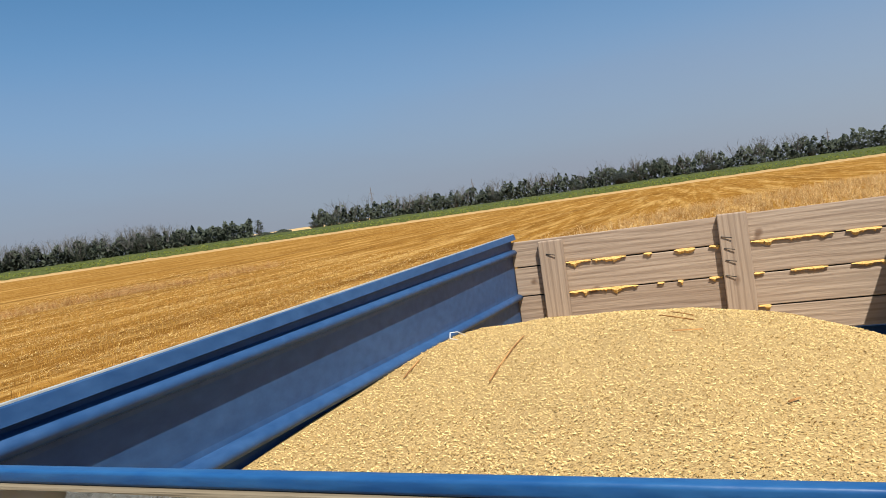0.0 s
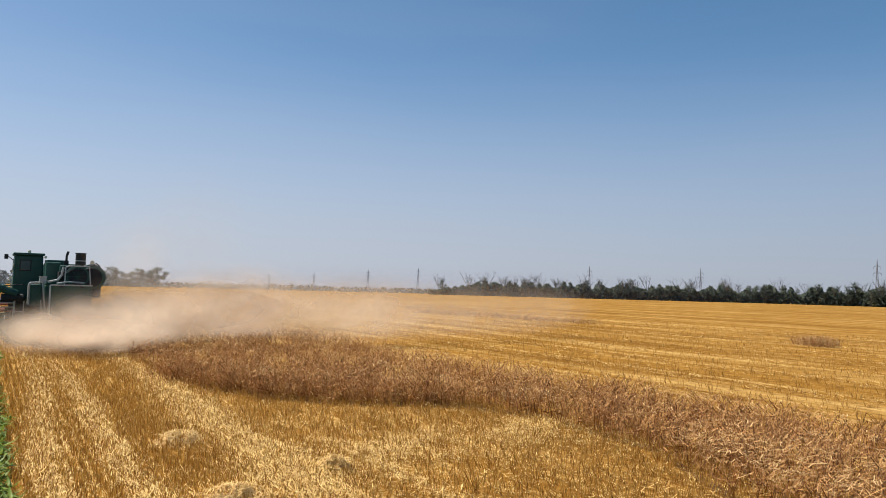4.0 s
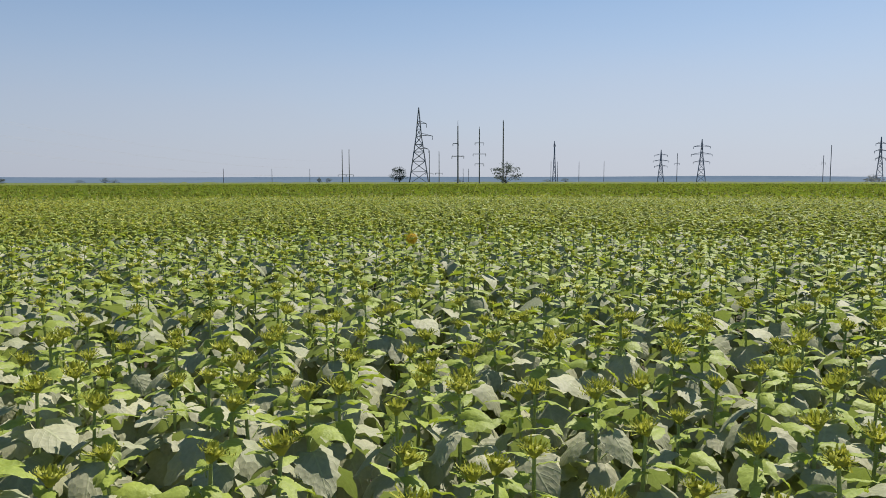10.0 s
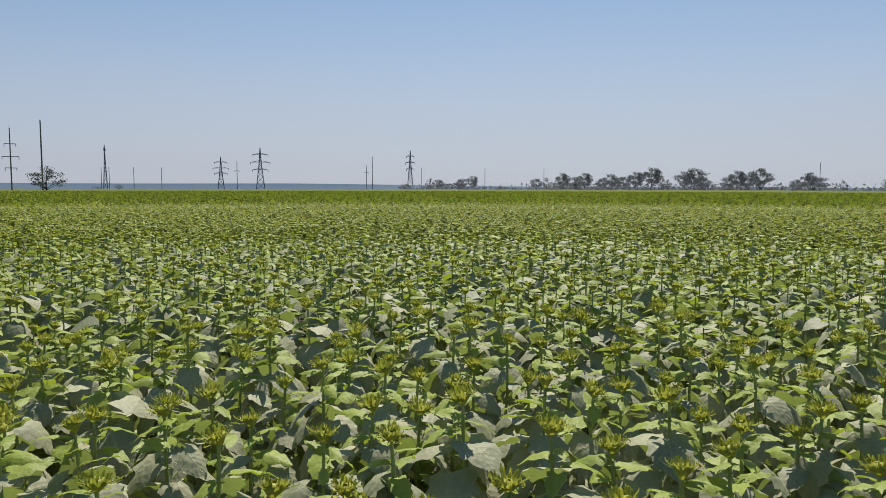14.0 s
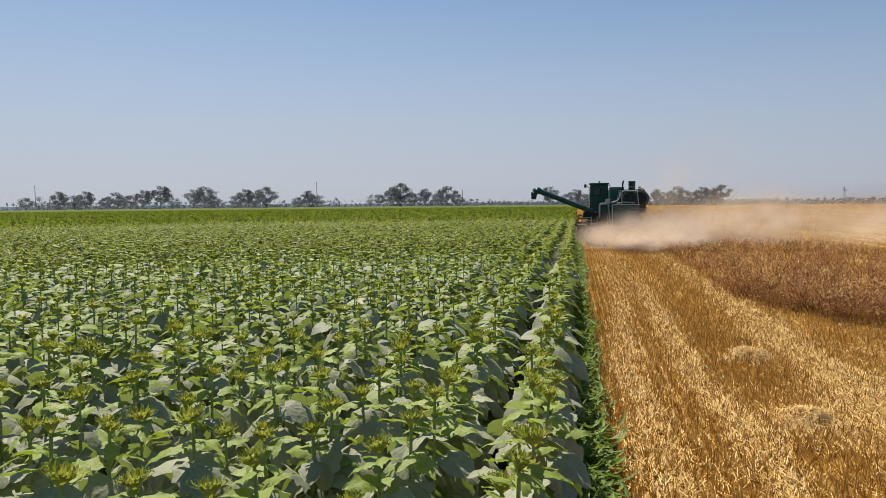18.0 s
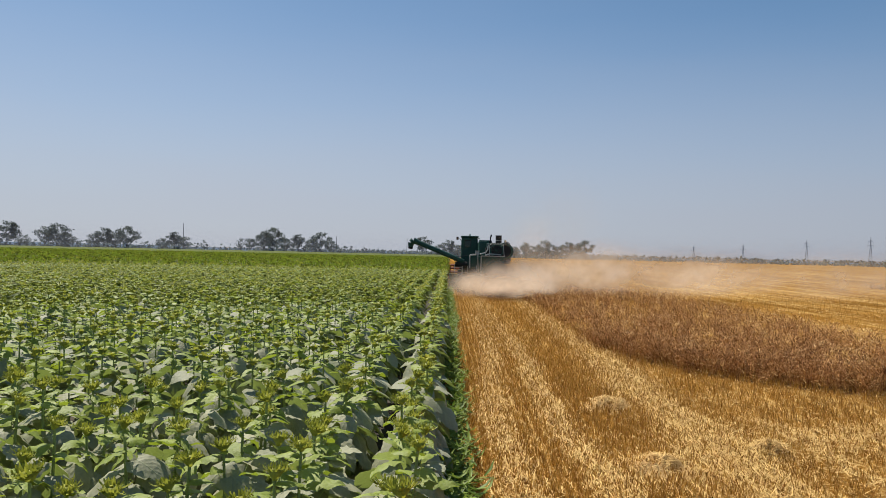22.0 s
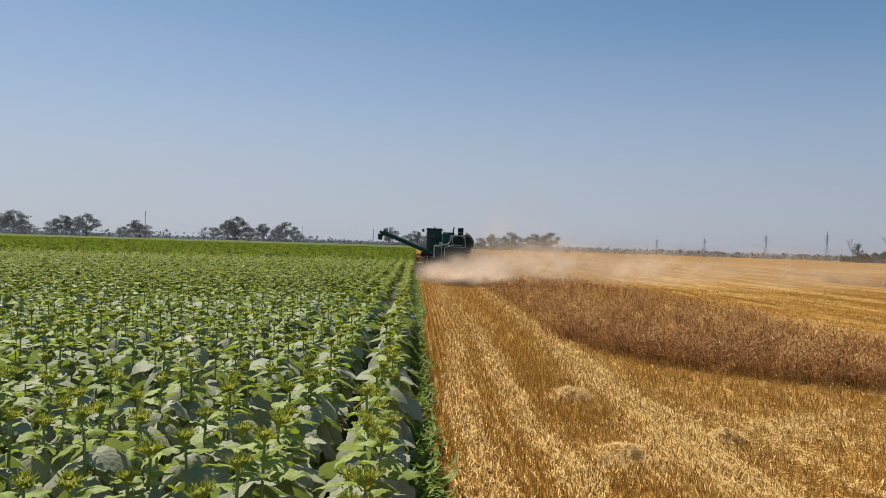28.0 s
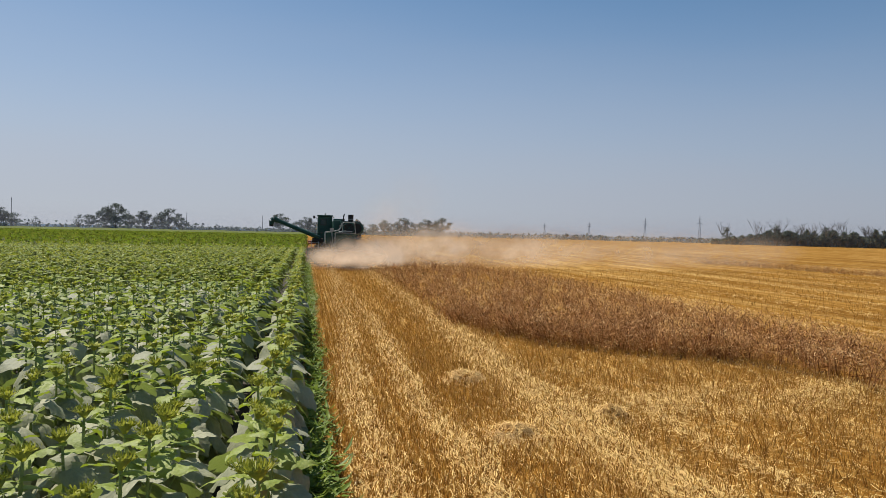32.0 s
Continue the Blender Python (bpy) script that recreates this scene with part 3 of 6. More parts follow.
def bud(radius, count, seed, lift=0.0, slim=0.085):
    """The opening head: a shallow cup with long pointed bracts that curl up and outwards; quads."""
    g = np.random.default_rng(seed)
    out = []
    t = np.arange(7) * 2 * np.pi / 7
    low = np.stack([np.cos(t) * 0.012, np.sin(t) * 0.012, 0 * t - 0.03], -1)
    rim = np.stack([np.cos(t) * radius * 0.72, np.sin(t) * radius * 0.72, 0 * t + 0.03], -1)
    top = np.stack([np.cos(t) * radius * 0.15, np.sin(t) * radius * 0.15, 0 * t + 0.045], -1)
    i = np.arange(7)
    side = np.stack([i, (i + 1) % 7, (i + 1) % 7 + 7, i + 7], -1)
    out.append((np.concatenate([low, rim, top]), np.concatenate([side, side + 7]), 2))
    for k in range(count):
        a = 2 * np.pi * k / count * 2.0 + 0.35 * g.standard_normal()
        r0 = radius * g.uniform(0.15, 0.78)
        tall = radius * g.uniform(0.35, 0.80) * (1.15 - 0.6 * r0 / radius)
        wv = radius * slim
        spread = radius * g.uniform(0.15, 0.9) * (r0 / radius + 0.15)
        if count > 12:
            curl = g.uniform(-0.3, 0.6)
            v = np.array([(r0, -wv, 0.02), (r0, wv, 0.02), (r0 + spread, wv * 0.9, 0.02 + tall * 0.6), (r0 + spread, -wv * 0.9, 0.02 + tall * 0.6), (r0 + spread * (1 - curl) + 0.004, 0.002, 0.02 + tall), (r0 + spread * (1 - curl), -0.002, 0.02 + tall)])
            out.append((rot_z(v, a) + (0, 0, lift), np.array([(0, 1, 2, 3), (3, 2, 4, 5)]), 2))
            continue
        v = np.array([(r0 * 0.6, -wv, 0.01), (r0 * 0.6, wv, 0.01), (r0 + spread * 0.7, wv * 0.8, 0.012 + tall * 0.6), (r0 + spread * 1.3, -0.002, 0.012 + tall)])
        out.append((rot_z(v, a) + (0, 0, lift), np.array([(0, 1, 2, 3)]), 2))
    return out


def plant_pieces(seed, height, leaves, nu, bracts, sides, low=0.14, young=5):
    """Stem, leaves with stalks and head of one sunflower, as lists of pieces: material 0 stem, 1 leaf, 2 bract, 3 young leaf.
    The big leaves hang over one another; above them stands a bare stem with a few small leaves under the head."""
    g = np.random.default_rng(seed)
    bend = g.uniform(-0.04, 0.04, 2)
    top = np.array([bend[0], bend[1], height])
    stem = [(*tube((0, 0, 0), top * (1, 1, 0.55), 0.017, 0.014, sides), 0), (*tube(top * (1, 1, 0.55), top, 0.014, 0.011, sides), 0)]
    blades = []
    for k in range(leaves):
        small = k >= leaves - young
        f = (k + 0.5) / (leaves - young) if not small else 1 + (k - leaves + young + 0.5) / young
        a = 2.4 * k + g.uniform(-0.4, 0.4)
        if small:
            z = height * (0.80 + 0.18 * (f - 1))
            ln = (0.25 - 0.12 * (f - 1)) * g.uniform(0.8, 1.25)
            st, up = 0.05 - 0.02 * (f - 1), 0.03
            tilt = g.uniform(-0.25, 0.35) + 0.35 * (f - 1)
            droop, wide = g.uniform(0.1, 0.7), g.uniform(0.5, 0.7)
        else:
            z = height * (low + (0.80 - low) * f)
            ln = float(np.interp(f, [0, 0.4, 0.8, 1], [0.30, 0.355, 0.33, 0.27])) * g.uniform(0.72, 1.12)
            st = (0.16 - 0.06 * f) * g.uniform(0.8, 1.2)
            up = 0.45 * st + 0.02
            tilt = float(np.interp(f, [0, 0.6, 1], [-0.70, -0.40, -0.08])) + g.uniform(-0.55, 0.40)
            droop, wide = g.uniform(0.25, 0.75), g.uniform(0.84, 1.02)
        lv, lf = leaf_mesh(ln, ln * wide, droop, g.uniform(-0.15, 0.25), nu, seed * 50 + k, 5 if nu > 5 else 3)
        roll = g.uniform(-0.4, 0.4)
        lv = np.stack([lv[:, 0], lv[:, 1] * math.cos(roll) - lv[:, 2] * math.sin(roll), lv[:, 1] * math.sin(roll) + lv[:, 2] * math.cos(roll)], -1)
        lv = np.stack([lv[:, 0] * math.cos(tilt) - lv[:, 2] * math.sin(tilt), lv[:, 1], lv[:, 0] * math.sin(tilt) + lv[:, 2] * math.cos(tilt)], -1)
        piece = [(rot_z(lv + (st, 0, up), a) + (0, 0, z), lf, 3 if small else 1)]
        if sides > 3:
            sv, sf = tube((0.01, 0, 0), (st, 0, up), 0.006, 0.004, 3)
            piece.append((rot_z(sv, a) + (0, 0, z), sf, 0))
        blades.append(piece)
    tiltx, tilty = g.uniform(-0.35, 0.35, 2)
    head = []
    for v, f, i in bud(g.uniform(0.075, 0.105), bracts, seed, 0.0, 0.085 if bracts > 12 else 0.30):
        v = v + np.stack([v[:, 2] * tiltx, v[:, 2] * tilty, -v[:, 0] * tiltx - v[:, 1] * tilty], -1)
        head.append((v + top + (0, 0, 0.01), f, i))
    return stem, blades, head


def sunflower(seed, height):
    """A sunflower thing near the camera: stem, each leaf and the head are parts."""
    stem, blades, head = plant_pieces(seed, height, 19, 10, 60, 6)
    ob = new("sunflower")
    mats = [STEM, LEAF, BRACT, YOUNG]
    part("stem", fast_mesh("stem", *joined(stem)[:2], STEM, smooth=True), STEM, ob)
    for piece in blades:
        v, f, i = joined(piece)
        part("leaf", fast_mesh("leaf", v, f, mats, i, smooth=True, maps=(("blade", blade_map(10, 5, len(v) - 50)),)), LEAF, ob)
    v, f, i = joined(head)
    part("flower_head", fast_mesh("flower_head", v, f, mats, i), BRACT, ob)
    tagged(ob, "green sunflower plant with broad drooping leaves and opening bud", "sunflower", "sunflowers in the field")
    return ob


def field_plants(r0, r1, a0, a1, step):
    """Places along the rows within a ring and sector round the camera."""
    xs, ys = [], []
    g = np.random.default_rng(int(r1 * 10))
    for x in ROWS_X:
        if -x > r1:
            break
        gap = step * (0.74 if x > -1.3 else 1.0)
        n = int(2 * r1 / gap)
        y = -r1 + gap * (np.arange(n) + g.uniform()) + g.uniform(-0.1, 0.1, n) * (gap / 0.3)
        xx = x + g.normal(0, 0.075 if r1 < 90 else 0.22, n)
        r, a = np.hypot(xx, y), np.degrees(np.arctan2(-xx, y))
        keep = (r >= r0) & (r < r1) & (a > a0) & (a < a1) & (y > -14 + 0.62 * np.minimum(xx + 5, 0)) & ((xx < -1.9) | (y > 2.3)) & (y < FIELD_END)
        xs.append(xx[keep])
        ys.append(y[keep])
    return np.concatenate(xs), np.concatenate(ys)


# one plant already in bloom
bloom = sunflower(77, 1.58)
petals = []
for k in range(22):
    lv, lf = leaf_mesh(0.10, 0.04, 0.25, 0.2, 3, 700 + k)
    lv = rot_z(lv + (0.05, 0, 0.004 * (k % 2)), 2 * math.pi * k / 22)
    face = np.array(Matrix.Rotation(radians(62), 3, Vector((0, 0, 1)).cross(Vector((math.cos(radians(40)), -math.sin(radians(40)), 0)))))
    petals.append((lv @ face.T + (0.03, -0.02, 1.61), lf, 0))
v, f, i = joined(petals)
fl = part("ray_petals", fast_mesh("ray_petals", v, f, PETAL), PETAL, bloom, "bright yellow ray petals")
bloom.matrix_basis = pose(*BLOOM, 0, 12, -10, 40)
tagged(bloom, "single sunflower already in yellow bloom among the green buds", "sunflower", "sunflowers in the field")

# the nearest plants, each a thing
x, y = field_plants(2.0, 9.6, -9, 122, 0.52)
kinds = [sunflower(s, h) for s, h in zip(range(11, 19), (1.36, 1.28, 1.42, 1.22, 1.33, 1.46, 1.18, 1.39))]
order = np.argsort(np.hypot(x, y))[:290]
for n, i in enumerate(order):
    m = pose(x[i], y[i], 0, rng.uniform(-4, 4), rng.uniform(-4, 4), rng.uniform(0, 360))
    if n < len(kinds):
        kinds[n].matrix_basis = m
    else:
        copy_thing(kinds[rng.integers(len(kinds))], m)
rest = np.setdiff1d(np.arange(len(x)), order)
x1, y1 = field_plants(9.6, 24, -3, 122, 0.50)
x1, y1 = np.concatenate([x1, x[rest]]), np.concatenate([y1, y[rest]])


def many(n, low, high):
    return rng.uniform(low, high, n)


mid = []
for s in range(10):
    stem, blades, head = plant_pieces(100 + s, 1.32 + 0.03 * (s % 3), 13, 4, 10, 3, 0.36, 5)
    mid.append(joined(stem + sum(blades, []) + head))
n = len(x1)
v, f, i = stamp(mid, rng.integers(0, 10, n), x1, y1, 0 * x1, many(n, 0, 6.28), many(n, 0.86, 1.1))
field_mid = new("sunflower_stand", fast_mesh("sunflower_stand", v, f, [STEM, LEAF, BRACT, YOUNG], i, smooth=True))
tagged(field_mid, "dense rows of green sunflowers with yellow-green buds", "sunflowers", kind="stuff")

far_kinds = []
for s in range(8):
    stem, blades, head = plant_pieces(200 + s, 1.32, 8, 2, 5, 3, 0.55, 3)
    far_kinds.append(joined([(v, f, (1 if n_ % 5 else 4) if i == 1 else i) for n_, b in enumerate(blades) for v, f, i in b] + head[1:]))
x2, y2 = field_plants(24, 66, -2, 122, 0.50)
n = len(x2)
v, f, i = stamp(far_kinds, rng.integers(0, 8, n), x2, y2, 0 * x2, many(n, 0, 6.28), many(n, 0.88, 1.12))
tagged(new("sunflower_stand", fast_mesh("sunflower_stand", v, f, [STEM, FAR_TONED_LEAF, BRACT, YOUNG, LEAF], i)), "rows of green sunflowers farther into the field", "sunflowers", kind="stuff")

# farther still only the tops show: a leaf and the head
tuft = []
for s in range(8):
    g = np.random.default_rng(300 + s)
    ps = []
    lv, lf = leaf_mesh(0.46, 0.46, g.uniform(0.2, 0.9), 0.15, 2, s * 9)
    ps.append((rot_z(lv - (0.2, 0, 0), g.uniform(0, 6.28)) + (0, 0, 1.08 + 0.12 * g.uniform()), lf, 0))
    for k in range(2):
        a = rot_z(np.array([(-0.10, 0, 1.22), (0.10, 0, 1.22), (0.13, 0.03, 1.36), (-0.11, 0.03, 1.36)]), 1.6 * k + g.uniform(-0.4, 0.4))
        ps.append((a, np.array([(0, 1, 2, 3)]), (s % 2 * 2, 1 + s % 2)[k]))
    tuft.append(joined(ps))
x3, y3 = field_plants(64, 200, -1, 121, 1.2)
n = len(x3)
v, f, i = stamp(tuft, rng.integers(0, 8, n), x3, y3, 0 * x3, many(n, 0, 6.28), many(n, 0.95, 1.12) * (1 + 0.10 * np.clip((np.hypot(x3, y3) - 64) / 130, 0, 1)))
tagged(new("sunflower_stand", fast_mesh("sunflower_stand", v, f, [FAR_TONED_LEAF, BRACT, YOUNG], i)), "far sunflower canopy seen as a green carpet", "sunflowers", kind="stuff")


def sheet(x0, x1, y0, y1, step, height):
    xs, ys = np.arange(x0, x1, step), np.arange(y0, y1, step)
    X, Y = np.meshgrid(xs, ys, indexing="ij")
    v = np.stack([X, Y, height(X, Y)], -1).reshape(-1, 3)
    i = np.arange(X.size).reshape(X.shape)
    return v, np.stack([i[:-1, :-1], i[1:, :-1], i[1:, 1:], i[:-1, 1:]], -1).reshape(-1, 4)


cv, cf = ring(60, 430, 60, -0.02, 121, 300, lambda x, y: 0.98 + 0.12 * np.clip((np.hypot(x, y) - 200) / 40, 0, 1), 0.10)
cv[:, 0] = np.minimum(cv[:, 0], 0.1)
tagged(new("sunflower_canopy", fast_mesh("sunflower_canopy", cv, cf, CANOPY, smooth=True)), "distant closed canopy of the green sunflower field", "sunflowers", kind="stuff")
sv, sf = sheet(-90.3, 0.43, -14, 120, 2.1, lambda x, y: 0.004 + 0 * x)
mid_ = sv[sf].mean(1)
sf = sf[(mid_[:, 1] > 2.0) | ((mid_[:, 0] < -2.1) & (mid_[:, 1] > -14 + 0.62 * np.minimum(mid_[:, 0] + 5, 0)))]
tagged(new("field_soil", fast_mesh("field_soil", sv, sf, SOIL)), "dark bare soil between the sunflower rows", "soil", kind="structure")

# ---- trailer with grain ----
TOP = 2.635                      # top edge of the steel sides
trailer = new("grain_trailer")
tagged(trailer, "blue steel farm trailer with weathered plank tailboard, heaped with grain", "trailer")


def wall_profile(x_out, x_in, y0, y1, sign):
    """A pressed side wall: flange on top, two long ribs that stand into the bed, swept from y0 to y1."""
    d = (x_in - x_out)
    pts = [(0.0, TOP - 1.15), (0.0, TOP - 0.03), (0.38, TOP - 0.004), (0.42, TOP), (0.50, TOP), (0.54, TOP - 0.004), (0.60, TOP - 0.034), (0.30, TOP - 0.040)]
    for zc in (TOP - 0.088, TOP - 0.335):
        pts.append((0.30, zc + 0.036))
        for k in range(9):
            a = math.pi * (0.5 - k / 8)
            pts.append((0.32 + 0.32 * math.cos(a), zc + 0.022 * math.sin(a)))
        pts.append((0.30, zc - 0.036))
    pts += [(0.30, TOP - 1.15)]
    bm = bmesh.new()
    loops = []
    for yy in np.linspace(y0, y1, 12):
        row = []
        for k, (px, pz) in enumerate(pts):
            if 8 <= k < 19:
                pz += 0.018 + 0.012 * (yy + 0.87)
            elif 19 <= k < 30:
                pz += 0.050 + 0.036 * (yy + 1.3)
            row.append(bm.verts.new((x_out + d * px, yy, pz)))
        loops.append(row)
    for a, b in zip(loops, loops[1:]):
        for k in range(len(pts)):
            k2 = (k + 1) % len(pts)
            bm.faces.new((a[k], a[k2], b[k2], b[k])).smooth = 9 <= k < 17 or 20 <= k < 28
    bm.faces.new(loops[0][::-1])
    bm.faces.new(loops[-1])
    bmesh.ops.recalc_face_normals(bm, faces=bm.faces)
    return bm


part("side_wall", wall_profile(1.175, 1.065, -0.70, -4.78, 1), BLUE, trailer, "blue pressed steel side with two ribs", smooth=False)
part("side_wall", wall_profile(-1.175, -1.065, -0.70, -4.78, -1), BLUE, trailer, "blue pressed steel side with two ribs")
for sx in (1, -1):
    part("worn_edge", bm_box(min(sx * 1.119, sx * 1.131), max(sx * 1.119, sx * 1.131), -4.78, -0.705, TOP - 0.001, TOP + 0.0025), ZINC, trailer, "bare metal edge worn through the paint")
part("bed_floor", bm_box(-1.2, 1.2, -4.78, -0.68, 1.38, 1.46), DARK, trailer)
part("front_wall", bm_box(-1.19, 1.19, -0.775, -0.75, 1.46, 2.56), BLUE, trailer)


def skewed(bm):
    """Skews the front edge to fit the camera's view: it drops and comes forward a little from one side to the other."""
    for vert in bm.verts:
        k = (1.15 - vert.co.x) / 2.3
        vert.co.y += 0.10 * k
        vert.co.z += 0.007 - 0.053 * k
    return bm


rail = bmesh.new()
box(rail, -1.02, 1.15, -0.720, -0.703, TOP - 0.015, TOP + 0.001, bevel=0.004)
part("top_rail", skewed(rail), BLUE_WORN, trailer, "worn blue tube along the front edge", smooth=True)
part("front_board", skewed(bm_box(-1.00, 1.13, -0.718, -0.697, TOP - 0.17, TOP - 0.0155, bevel=0.003)), OLD_WOOD, trailer, "weathered grey board under the rail")
plate = bmesh.new()
rowsz = [(TOP - 0.0185, -0.008), (TOP - 0.06, 0.010), (TOP - 0.25, 0.080), (TOP - 0.60, 0.20)]
cols = np.concatenate([np.linspace(-0.98, 1.26, 16), (1.285, 1.305, 1.32, 1.33)])
pv = [[plate.verts.new((cx + 0.012 * (1 - k) * (cx > 1.28), -0.682 + dy + 0.006 * math.sin(cx * 7 + k), pz - 0.030 * (max(0, cx - 1.26) / 0.07) ** 2 * (k == 0))) for cx in cols] for k, (pz, dy) in enumerate(rowsz)]
for a, b in zip(pv, pv[1:]):
    for k in range(len(cols) - 1):
        plate.faces.new((a[k], a[k + 1], b[k + 1], b[k]))
bmesh.ops.solidify(plate, geom=plate.faces[:], thickness=0.004)
part("front_sheet", skewed(plate), ZINC, trailer, "dented galvanised sheet nailed over the front", smooth=True)
part("stake", bm_beam((0.90, -0.592, TOP - 0.30), (0.90, -0.592, TOP - 0.058), 0.013, 8), BLUE, trailer, "thin blue steel stake")

# tailboard: planks, posts, foam in the joints
ZB = [2.585, 2.418, 2.230, 2.035, 1.87]
for k in range(4):
    for xa, xb in ((-1.17, -0.205), (-0.195, 1.135)):
        b = bm_box(xa, xb, -4.775, -4.745, ZB[k + 1] + 0.004, ZB[k] - 0.004 * (k > 0), bevel=0.005)
        part("board", b, WOOD, trailer)
for xa, xb in ((0.80, 0.955), (-0.285, -0.12), (-1.17, -1.03)):
    part("post", bm_box(xa, xb, -4.742, -4.700, 1.50, 2.572 if xa > 0 else 2.60, bevel=0.007), WOOD_UP, trailer, "weathered upright post")
# dark sheet added behind the planks so that their joints look dark
part("dark_joint_backing", bm_box(-1.15, 1.12, -4.782, -4.778, 1.87, 2.57), DARK, trailer)
part("tail_frame", bm_box(-1.2, 1.2, -4.81, -4.78, 1.40, 1.86), BLUE, trailer)
g = np.random.default_rng(5)
for x0, x1, zz in ((0.64, 0.80, 2.418), (0.425, 0.632, 2.418), (0.27, 0.32, 2.418), (0.02, 0.14, 2.418), (-0.118, -0.06, 2.418), (-0.73, -0.29, 2.418), (-0.97, -0.79, 2.418), (0.376, 0.80, 2.230), (0.22, 0.26, 2.230), (0.11, 0.14, 2.230), (-0.118, -0.04, 2.230), (-0.345, -0.288, 2.230), (-0.68, -0.485, 2.230), (-1.1, -0.80, 2.230), (-0.36, -0.29, 2.035), (-0.03, 0.12, 2.035)):
    fb = bmesh.new()
    count = max(6, int((x1 - x0) / 0.008))
    drip = np.convolve(g.uniform(0, 1, count + 4), np.ones(4) / 4, "same")[2:-2]
    rows_ = []
    for k in range(count):
        u = k / (count - 1)
        fat = 0.3 + 0.7 * min(1, 6 * u, 6 * (1 - u))
        deep = (0.005 + 0.024 * max(0.0, drip[k] - 0.42) / 0.3 + 0.004 * g.uniform()) * fat
        xx = x0 + (x1 - x0) * u
        rows_.append([fb.verts.new(p) for p in ((xx, -4.746, zz + 0.005 * fat), (xx, -4.737, zz + 0.004 * fat), (xx, -4.733 + 0.004 * drip[k], zz - deep * 0.45), (xx + 0.002, -4.738, zz - deep), (xx, -4.746, zz - deep))])
    for a, b in zip(rows_, rows_[1:]):
        for k in range(5):
            fb.faces.new((a[k], a[(k + 1) % 5], b[(k + 1) % 5], b[k]))
    fb.faces.new(rows_[0][::-1])
    fb.faces.new(rows_[-1])
    bmesh.ops.recalc_face_normals(fb, faces=fb.faces)
    part("foam_bead", fb, FOAM, trailer, "ochre foam squeezed out of the joint")
for xx, zz in ((-0.16, 2.47), (-0.17, 2.40), (-0.17, 2.33), (-0.16, 2.24), (0.88, 2.49)):
    s = bmesh.new()
    beam(s, (xx + 0.03, -4.698, zz), (xx - 0.03, -4.690, zz - 0.012), 0.005, 5)
    part("staple", s, DARK, trailer)
for yy in (-1.3, -4.2):
    part("axle", bm_beam((-0.9, yy, 0.5), (0.9, yy, 0.5), 0.09, 6), DARK, trailer)
    for xx in (-0.86, 0.86):
        w = bmesh.new()
        bmesh.ops.create_cone(w, cap_ends=True, segments=24, radius1=0.5, radius2=0.5, depth=0.26, matrix=Matrix.Translation((xx, yy, 0.5)) @ Matrix.Rotation(radians(90), 4, "Y"))
        bmesh.ops.bevel(w, geom=[e for e in w.edges if len(e.link_faces[0].verts) > 4 or len(e.link_faces[1].verts) > 4], offset=0.05, segments=2, affect="EDGES")
        wheel = part("wheel", w, RUBBER, trailer)
        r = bmesh.new()
        bmesh.ops.create_cone(r, cap_ends=True, segments=18, radius1=0.27, radius2=0.24, depth=0.27, matrix=Matrix.Translation((xx, yy, 0.5)) @ Matrix.Rotation(radians(90), 4, "Y"))
        part("rim", r, BLUE, wheel)
for xx in (-0.5, 0.5):
    part("chassis_beam", bm_box(xx - 0.05, xx + 0.05, -4.7, -0.7, 1.12, 1.38), DARK, trailer)
    for yy in (-1.3, -4.2):
        part("spring_mount", bm_box(xx - 0.06, xx + 0.06, yy - 0.3, yy + 0.3, 0.5, 1.12), DARK, trailer)

# the grain: a mounded bed and its loose kernels


def heap_z(x, y):
    side = np.where(x > 0.3, 0.022 * np.clip((x - 0.3) / 0.8, 0, 1.2) ** 2, 0.13 * ((0.3 - x) / 0.8) ** 2)
    along = np.where(y > -2.6, 0.022, 0.145) * ((y + 2.6) / 1.5) ** 2
    front = 0.36 * np.clip((y + 1.42) / 0.75, 0, 1) ** 1.5
    return 2.320 - side - along - front + 0.006 * np.sin(5 * x + 1) * np.cos(4 * y) + 0.003 * np.sin(17 * x + 3 * y)


hx, hy = np.linspace(-1.11, 1.125, 80), np.linspace(-4.70, -0.76, 130)
HX, HY = np.meshgrid(hx, hy, indexing="ij")
hv = np.stack([HX, HY, heap_z(HX, HY)], -1).reshape(-1, 3)
i = np.arange(HX.size).reshape(HX.shape)
hf = np.stack([i[:-1, :-1], i[1:, :-1], i[1:, 1:], i[:-1, 1:]], -1).reshape(-1, 4)
heap = new("grain_heap", fast_mesh("grain_heap", hv, hf, GRAIN, smooth=True))
tagged(heap, "mounded heap of pale yellow harvested grain in the trailer", "grain", kind="stuff")
kv = np.array([(-0.5, 0, 0), (0, 0.15, 0.02), (0.5, 0, 0), (0, -0.15, 0.02), (0, 0, 0.16), (0, 0, -0.12)]) * 0.0104
kf = np.array([(0, 3, 4), (3, 2, 4), (2, 1, 4), (1, 0, 4)])
n = 80000
kx = many(n, -0.80, 1.10)
ky = -0.80 - 3.85 * many(n, 0, 1) ** 1.65
turned = []
for s in range(6):
    q = Euler((rng.uniform(-1.0, 1.0), rng.uniform(-0.8, 0.8), 0)).to_matrix()
    turned.append((kv @ np.array(q).T, kf, np.zeros(4, int)))
v, f, i = stamp(turned, rng.integers(0, 6, n), kx, ky, heap_z(kx, ky) + many(n, -0.002, 0.007), many(n, 0, 6.28), many(n, 0.85, 1.3))
